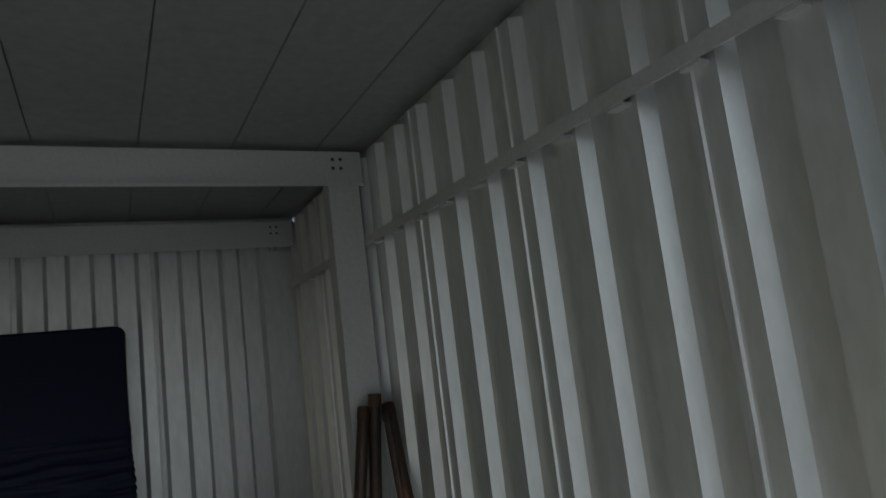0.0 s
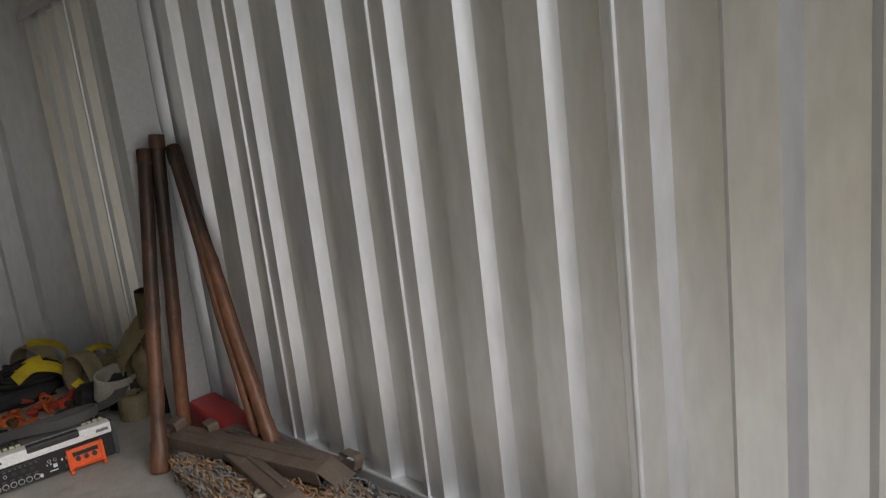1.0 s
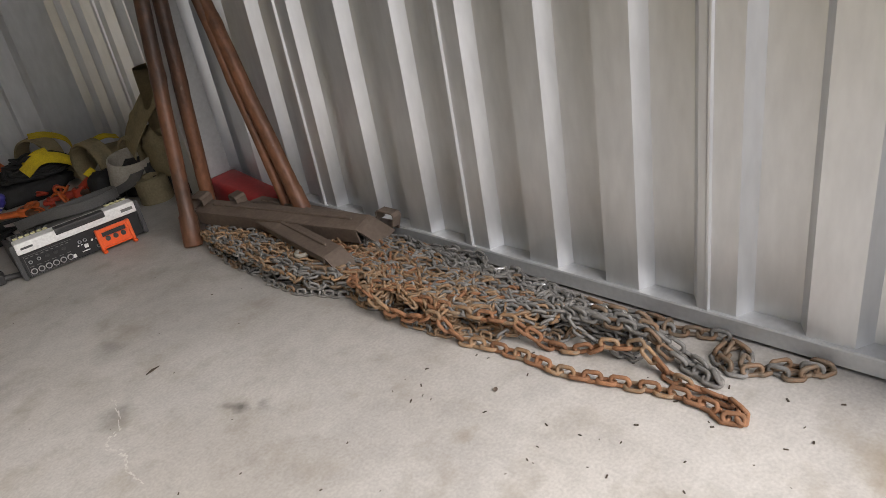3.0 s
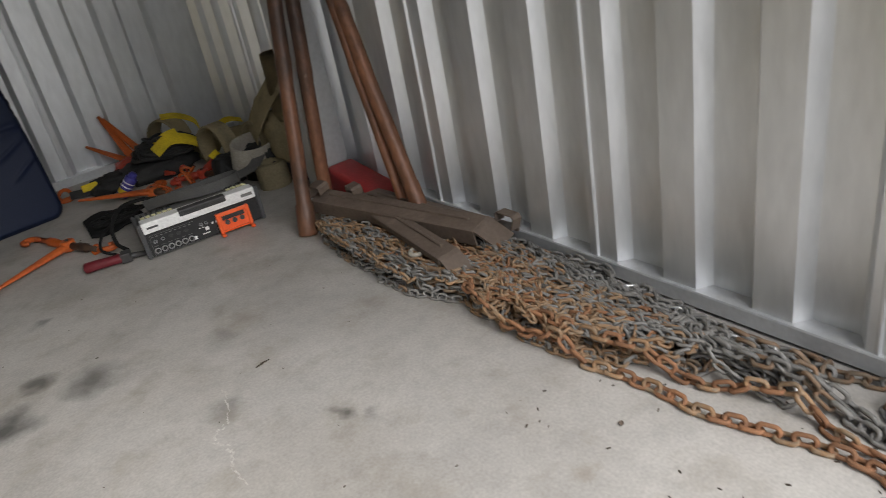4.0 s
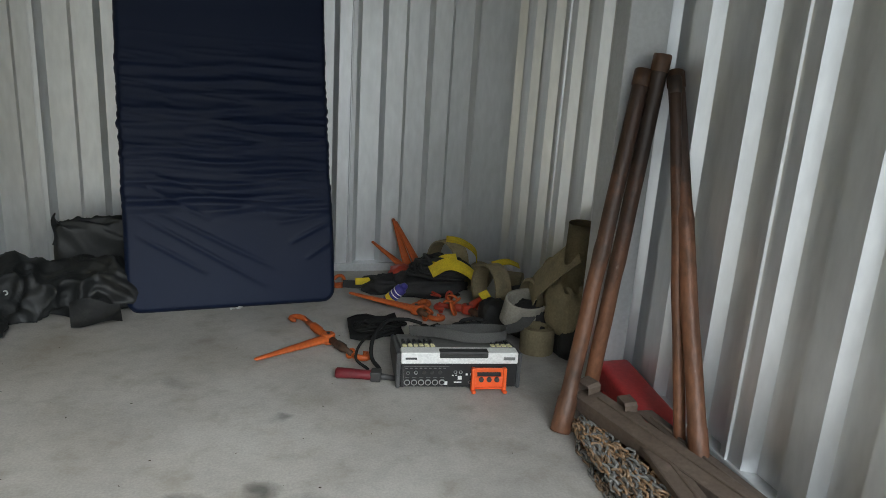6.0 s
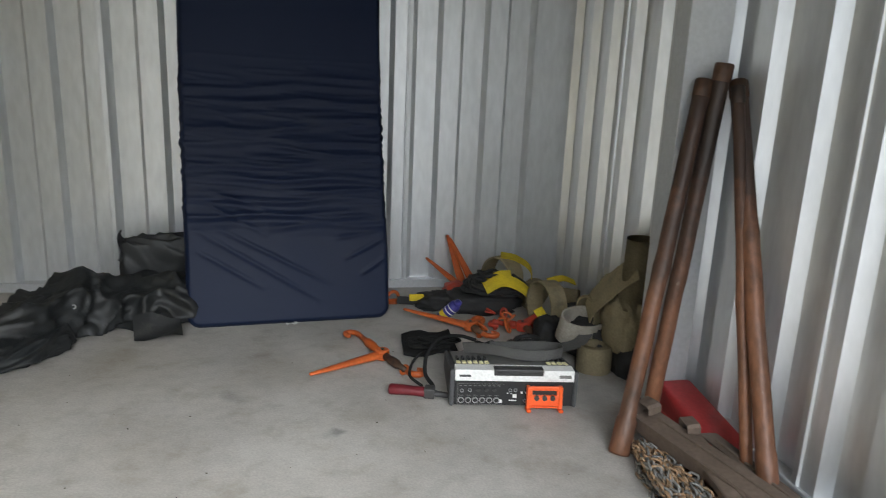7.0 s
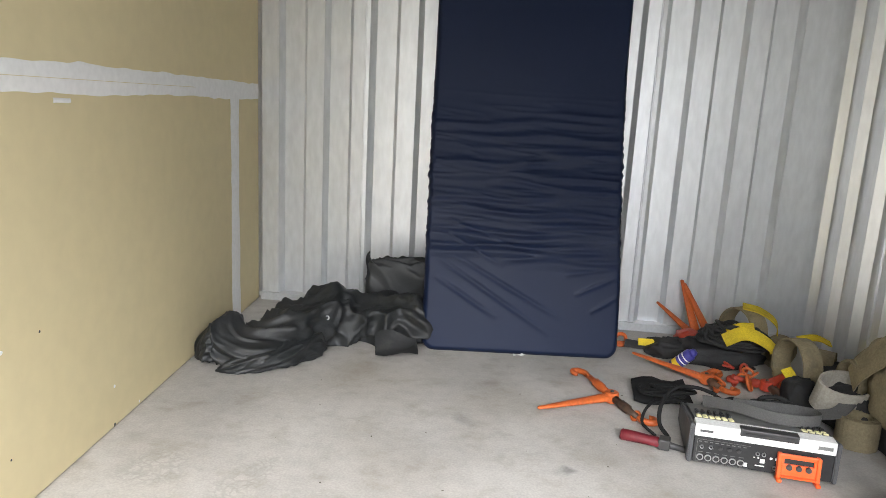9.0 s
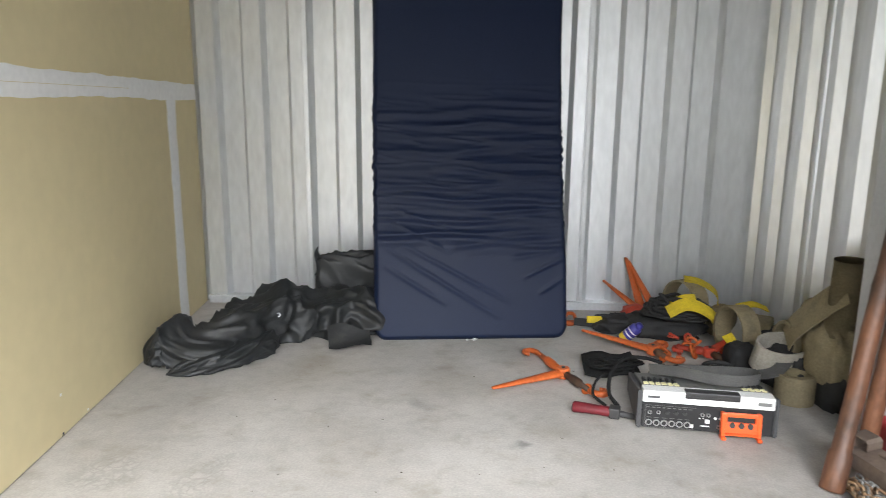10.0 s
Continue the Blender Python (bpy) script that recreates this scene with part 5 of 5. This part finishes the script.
# grey belt on the mixer
loose_strap((-0.66, -1.36, 0.0), [(-0.15, 0.10, 0.135), (-0.06, 0.01, 0.160), (0.04, -0.065, 0.165), (0.14, -0.075, 0.163), (0.215, -0.04, 0.160), (0.22, 0.03, 0.15), (0.15, 0.07, 0.142), (0.05, 0.08, 0.140), (-0.04, 0.10, 0.135)], (0, 0, 1), 0.042, GREY_WEB, "grey webbing belt looped on top of the mixer")
loose_strap((-0.62, -1.30, 0.0), [(-0.16, 0.14, 0.095), (-0.09, 0.07, 0.112), (0.0, 0.05, 0.112), (0.10, 0.06, 0.110), (0.22, 0.06, 0.112), (0.31, 0.08, 0.120), (0.38, 0.14, 0.145)], [(0, 1, 0.4)] * 7, 0.05, GREY_WEB, "grey webbing belt running from the mixer to the straps")

# ---- black cords, pouches and small things ----


def cord_tangle(at, rx, ry, rz, n, r, mat, name, label, category, seed, turns=7):
    rnd = random.Random(seed)
    ob = empty(name, pose(*at), label, category)
    for s in range(n):
        pts = []
        a0 = rnd.uniform(0, 6)
        for k in range(turns):
            a = a0 + k * 1.25 + rnd.uniform(-0.4, 0.4)
            f = rnd.uniform(0.5, 1)
            pts.append((rx * f * math.cos(a), ry * f * math.sin(a), r + max(0, rz * rnd.uniform(0.1, 1) * (1.15 - f))))
        part("cord", tube(bmesh.new(), spline(pts, 6), r, 6), mat, ob, smooth=True)
    return ob


cord_tangle((-0.47, -0.43, 0.10), 0.18, 0.13, 0.17, 16, 0.0075, BLACK_CLOTH, "cord_bundle", "black elastic cords tangled over the straps", "cord", 3, 9)


def lumpy(at, size, mat, name, label, category, seed, turn=0.0, rough=0.35, seg=20):
    """A soft pouch or rag: a rounded box with folds, flat below."""
    bm = bmesh.new()
    bmesh.ops.create_uvsphere(bm, u_segments=seg * 2, v_segments=seg, radius=1.0)
    for v in bm.verts:
        c = v.co
        k = 1 + rough * (0.5 - abs(noise.noise((c.x * 1.8 + seed, c.y * 1.8, c.z * 1.8)))) + rough * 0.5 * (0.4 - abs(noise.noise((c.x * 5, c.y * 5 + seed, c.z * 5))))
        b = Vector([math.copysign(abs(q) ** 0.7, q) for q in c])
        v.co = Vector((b.x * size[0] / 2 * k, b.y * size[1] / 2 * k, max(b.z * k, -0.8) * size[2] / 2 + 0.4 * size[2]))
    ob = empty(name, pose(*at, 0, 0, turn), label, category)
    part("fabric", bm, mat, ob, smooth=True)
    return ob


lumpy((-0.52, -0.38, 0.0), (0.30, 0.24, 0.10), BLACK_CLOTH, "cloth_bundle", "black cloth bundle under the yellow straps", "cloth", 4.0, 0, 0.7)
lumpy((-0.72, -0.36, 0.0), (0.24, 0.13, 0.075), BLACK_CLOTH, "pouch", "small black cloth pouch with a yellow tag", "pouch", 7.0, 8, 0.7)
lumpy((-0.63, -0.27, 0.0), (0.14, 0.12, 0.11), RED_PAINT, "rag", "dark red rag behind the pouch", "rag", 9.0)
part("yellow_tag", boxed(-0.045, 0.045, -0.004, 0.004, -0.018, 0.018, 0.002), YELLOW_WEB, None, m=pose(-0.865, -0.372, 0.055, -25, 0, 2))
tagged(bpy.data.objects["yellow_tag"], "yellow tag on the end of a black strap", "tag")
loose_strap((-0.83, -0.375, 0.0), [(-0.14, 0.03, 0.035), (-0.06, 0.01, 0.035), (0.04, 0.0, 0.04), (0.14, 0.0, 0.05)], (0, 0.5, 0.85), 0.04, BLACK_CLOTH, "short black webbing strap pinned under a yellow tag", 0.006)
lumpy((-0.33, -0.93, 0.0), (0.12, 0.13, 0.14), BLACK_CLOTH, "cloth_bundle", "black cloth bundle inside the strap pile", "cloth", 12.0)
lumpy((-0.10, -0.72, 0.0), (0.17, 0.32, 0.13), BLACK_CLOTH, "cloth_bundle", "dark cloth bundle under olive straps", "cloth", 15.0)
lumpy((-0.09, -1.22, 0.0), (0.14, 0.24, 0.22), BLACK_CLOTH, "duffel_bag", "dark duffel bag slumped behind the pipes", "bag", 18.0, 6, 0.5)
lumpy((-0.095, -1.24, 0.10), (0.15, 0.22, 0.23), OLIVE, "canvas_bag", "olive canvas bag slumped on a dark bag", "bag", 21.0, 12, 0.45)
# wide olive webbing wound into an upright open roll behind the pipes
cv = empty("webbing_roll", pose(-0.095, -1.255, 0.29, -9, 5, 0), "wide olive webbing wound into an upright open roll", "strap")
bm = bmesh.new()
wound = []
for j in range(10):
    t = j / 9
    ring = []
    for k in range(41):
        a = k / 40 * 3.6 * math.pi
        r = 0.060 - 0.011 * k / 40 + 0.006 * noise.noise((math.cos(a) * 1.5, math.sin(a) * 1.5, t * 2.5)) + 0.008 * (0.5 - t)
        ring.append(bm.verts.new((r * math.cos(a), 1.12 * r * math.sin(a), 0.29 * t + 0.012 * math.sin(a + 0.6) - 0.010 * k / 40)))
    wound.append(ring)
for r0, r1 in zip(wound, wound[1:]):
    for k in range(40):
        bm.faces.new((r0[k], r0[k + 1], r1[k + 1], r1[k]))
bmesh.ops.solidify(bm, geom=bm.faces[:], thickness=0.003)
part("webbing", bm, OLIVE, cv, smooth=True)
loose_strap((-0.12, -1.24, 0.0), [(0.02, -0.03, 0.47), (-0.02, 0.02, 0.41), (-0.06, 0.07, 0.34), (-0.09, 0.12, 0.27), (-0.10, 0.15, 0.21)], (0.2, 0.8, 0.6), 0.13, OLIVE, "olive strap end hanging down over the dark bag")

coil_strap("strap_roll", (-0.19, -1.06, 0.20), 35, 0.085, 0.075, OLIVE, "olive webbing strap lying slack on the dark bundle", 2.6, "side", 0.75, tilt=14)
coil_strap("strap_roll", (-0.13, -1.12, 0.33), 70, 0.062, 0.060, OLIVE, "small olive webbing coil on the canvas bag", 3.2, "side", 0.8, tilt=-18)
lumpy((-0.19, -1.07, 0.0), (0.14, 0.20, 0.17), BLACK_CLOTH, "cloth_bundle", "black cloth bundle beside the dark bag", "cloth", 31.0, 20, 0.6)

# spray can
can = empty("spray_can", pose(-0.735, -0.60, 0.062, 12, 42, -10), "blue and yellow spray can lying tilted on the pile", "spray can")
part("body", tube(bmesh.new(), [(0, 0, -0.065), (0, 0, -0.062), (0, 0, 0.040), (0, 0, 0.050)], [0.027, 0.029, 0.029, 0.022], 20), CAN_BLUE, can, smooth=True)
part("label_band", tube(bmesh.new(), [(0, 0, -0.048), (0, 0, -0.022)], 0.0295, 20, caps=False), CAN_YELLOW, can, "yellow band", smooth=True)
part("label_band", tube(bmesh.new(), [(0, 0, -0.008), (0, 0, -0.002)], 0.0295, 20, caps=False), WHITE_PLASTIC, can, "thin white band", smooth=True)
part("label_band", tube(bmesh.new(), [(0, 0, 0.014), (0, 0, 0.020)], 0.0295, 20, caps=False), WHITE_PLASTIC, can, "thin white band", smooth=True)
part("base_rim", tube(bmesh.new(), [(0, 0, -0.070), (0, 0, -0.064)], 0.0285, 20), SILVER, can, smooth=True)
part("cap", tube(bmesh.new(), [(0, 0, 0.048), (0, 0, 0.062), (0, 0, 0.072)], [0.020, 0.019, 0.013], 16), CAN_BLUE, can, smooth=True)

# black mud flap, red-handled tool and its cord
fl = empty("rubber_flap", pose(-0.90, -0.93, 0.0, 0, 0, 3), "stiff black rubber flap propped behind the mixer", "rubber flap")
bm = bmesh.new()
rows = []
for j in range(7):
    t = j / 6
    rows.append([(0.125 * a * (1 - 0.12 * t), -0.10 + 0.16 * t, 0.012 + 0.045 * t ** 0.7 + 0.010 * math.sin(a * 4 + t * 3)) for a in (-1, -0.6, -0.2, 0.2, 0.6, 1)])
top_v = [[bm.verts.new(p) for p in r] for r in rows]
low_v = [[bm.verts.new((p[0], p[1] + 0.004, p[2] - 0.007)) for p in r] for r in rows]
for g in (top_v, low_v):
    for r0, r1 in zip(g, g[1:]):
        for k in range(5):
            bm.faces.new((r0[k], r0[k + 1], r1[k + 1], r1[k]))
for k in range(5):
    bm.faces.new((top_v[0][k], top_v[0][k + 1], low_v[0][k + 1], low_v[0][k])), bm.faces.new((top_v[-1][k], top_v[-1][k + 1], low_v[-1][k + 1], low_v[-1][k]))
for j in range(6):
    bm.faces.new((top_v[j][0], top_v[j + 1][0], low_v[j + 1][0], low_v[j][0])), bm.faces.new((top_v[j][-1], top_v[j + 1][-1], low_v[j + 1][-1], low_v[j][-1]))
part("sheet", bm, BLACK_RUBBER, fl, smooth=True)
part("prop", boxed(-0.10, 0.10, 0.0, 0.05, 0.0, 0.028, 0.006, 2), BLACK_RUBBER, fl)
tl = empty("hand_tool", pose(-1.12, -1.385, 0.026, 0, 0, -16), "dark red handled tool lying on the floor", "hand tool")
part("grip", tube(bmesh.new(), [(0, 0, 0), (0.006, 0, 0), (0.05, 0, 0.001), (0.10, 0, 0.0), (0.145, 0, -0.001), (0.15, 0, 0)], [0.018, 0.024, 0.023, 0.021, 0.022, 0.017], 14, squash=0.85), MAROON, tl, "dark red ribbed grip", smooth=True)
part("shank", tube(bmesh.new(), [(0.15, 0, 0), (0.18, 0.0, -0.004), (0.235, 0.003, -0.010)], [0.015, 0.012, 0.010], 10), DARK_STEEL, tl, smooth=True)
part("clamp", boxed(0.135, 0.175, -0.022, 0.026, -0.02, 0.02, 0.005, 2), DARK_STEEL, tl)
cb = empty("cable", pose(-0.95, -1.38, 0.0), "black cable looping from the tool to behind the mixer", "cable")
part("cord", tube(bmesh.new(), spline([(0.0, 0.0, 0.03), (-0.02, 0.07, 0.05), (0.0, 0.15, 0.10), (0.07, 0.24, 0.13), (0.16, 0.28, 0.12), (0.22, 0.24, 0.115)], 8), 0.008, 8), BLACK_RUBBER, cb, smooth=True)
part("cord", tube(bmesh.new(), spline([(-0.04, 0.02, 0.02), (-0.08, 0.09, 0.04), (-0.03, 0.20, 0.07), (0.08, 0.30, 0.06)], 8), 0.006, 8), BLACK_RUBBER, cb, smooth=True)
cord_tangle((-0.88, -0.97, 0.03), 0.13, 0.07, 0.05, 7, 0.006, BLACK_RUBBER, "cable", "thin black cables lying over the rubber flap", "cable", 18, 8)
cord_tangle((-0.46, -1.02, 0.0), 0.12, 0.07, 0.10, 6, 0.009, BLACK_CLOTH, "cord_bundle", "black cords behind the mixer", "cord", 28, 8)
cord_tangle((-0.66, -1.05, 0.0), 0.09, 0.06, 0.09, 4, 0.008, BLACK_RUBBER, "cable", "black cable bundle behind the mixer", "cable", 8, 7)

# ---- red plastic fuel can behind the pipes ----
jc = empty("plastic_container", pose(-0.070, -1.765, 0.0, 0, 0, 2), "faded red plastic container lying against the siding", "container")
bm = boxed(-0.075, 0.062, -0.23, 0.15, 0.0, 0.135, 0.022, 3)
for v in bm.verts:
    if v.co.z > 0.07:
        v.co.z -= 0.060 * (0.15 - v.co.y) / 0.38
part("body", bm, RED_PLASTIC, jc, smooth=True)
part("moulded_rib", boxed(-0.0775, -0.070, -0.17, 0.09, 0.028, 0.038, 0.003), RED_PLASTIC, jc)

# ---- crack, chips and litter on the slab ----
bm = bmesh.new()
rnd = random.Random(12)
crack = spline([(-1.02, -2.56, 0), (-1.04, -2.66, 0), (-1.07, -2.71, 0), (-1.115, -2.74, 0), (-1.095, -2.81, 0), (-1.115, -2.87, 0), (-1.11, -2.95, 0)], 6)
for k in range(len(crack) - 1):
    a, b = crack[k], crack[k + 1]
    s = Vector((b.y - a.y, a.x - b.x, 0)).normalized()
    w = rnd.uniform(0.0008, 0.0035) * (1.6 if k > 14 else 1)
    o = s * rnd.uniform(-0.006, 0.006)
    bm.faces.new([bm.verts.new(p) for p in (a + o - s * w + Vector((0, 0, 0.0012)), b + o - s * w * 0.6 + Vector((0, 0, 0.0012)), b + o + s * w * 0.6 + Vector((0, 0, 0.0016)), a + o + s * w + Vector((0, 0, 0.0016)))])
tagged(part("floor_crack", bm, CHIP), "pale chipped hairline crack in the slab", "crack", kind="stuff")


def litter(name, n, region, size, mat, label, seed):
    rnd = random.Random(seed)
    bm = bmesh.new()
    for k in range(n):
        x, y = rnd.uniform(*region[0]), rnd.uniform(*region[1])
        s = rnd.uniform(*size)
        box(bm, -s, s, -s * rnd.uniform(0.2, 0.6), s * 0.3, 0.0, s * 0.35, m=pose(x, y, 0.0005, rnd.uniform(-8, 8), rnd.uniform(-8, 8), rnd.uniform(0, 180)))
    return tagged(part(name, bm, mat), label, "debris", kind="stuff")


litter("floor_debris", 70, ((-2.4, -0.45), (-3.6, -0.9)), (0.0012, 0.004), DEBRIS, "dark specks of grit scattered on the slab", 5)
litter("floor_debris", 60, ((-0.6, -0.1), (-4.1, -3.2)), (0.0015, 0.005), DEBRIS, "bits of dry leaf and grit by the chain", 6)
tw = empty("twig", pose(-0.894, -2.545, 0.003, 0, 0, 8), "short dark splinter lying on the slab", "splinter")
part("wood", tube(bmesh.new(), [(-0.022, 0, 0), (0, 0.001, 0.001), (0.022, 0.0, 0)], [0.0015, 0.0032, 0.001], 6), DEBRIS, tw)
lf = empty("dry_leaf", pose(-0.45, -3.42, 0.003, 0, 4, 40) @ Matrix.Scale(0.6, 4), "small dry brown leaf curled on the slab", "leaf")
bm = bmesh.new()
row = [[bm.verts.new((-0.016 + 0.032 * k / 6, w * 0.009 * math.sin(math.pi * (k + 0.3) / 6.6), 0.003 * abs(w) + 0.001)) for w in (-1, 0, 1)] for k in range(7)]
for r0, r1 in zip(row, row[1:]):
    for k in range(2):
        bm.faces.new((r0[k], r0[k + 1], r1[k + 1], r1[k]))
part("blade", bm, BRACKET, lf, smooth=True)
ps = empty("paper_scrap", pose(-1.504, -0.590, 0.002, 0, 0, 20), "small white paper scrap by the mattress", "paper")
bm = bmesh.new()
row = [[bm.verts.new((-0.03 + 0.06 * k / 5, w * 0.010, 0.004 + 0.004 * math.sin(k * 1.7 + w))) for w in (-1, 0, 1)] for k in range(6)]
for r0, r1 in zip(row, row[1:]):
    for k in range(2):
        bm.faces.new((r0[k], r0[k + 1], r1[k + 1], r1[k]))
part("sheet", bm, PAPER, ps)
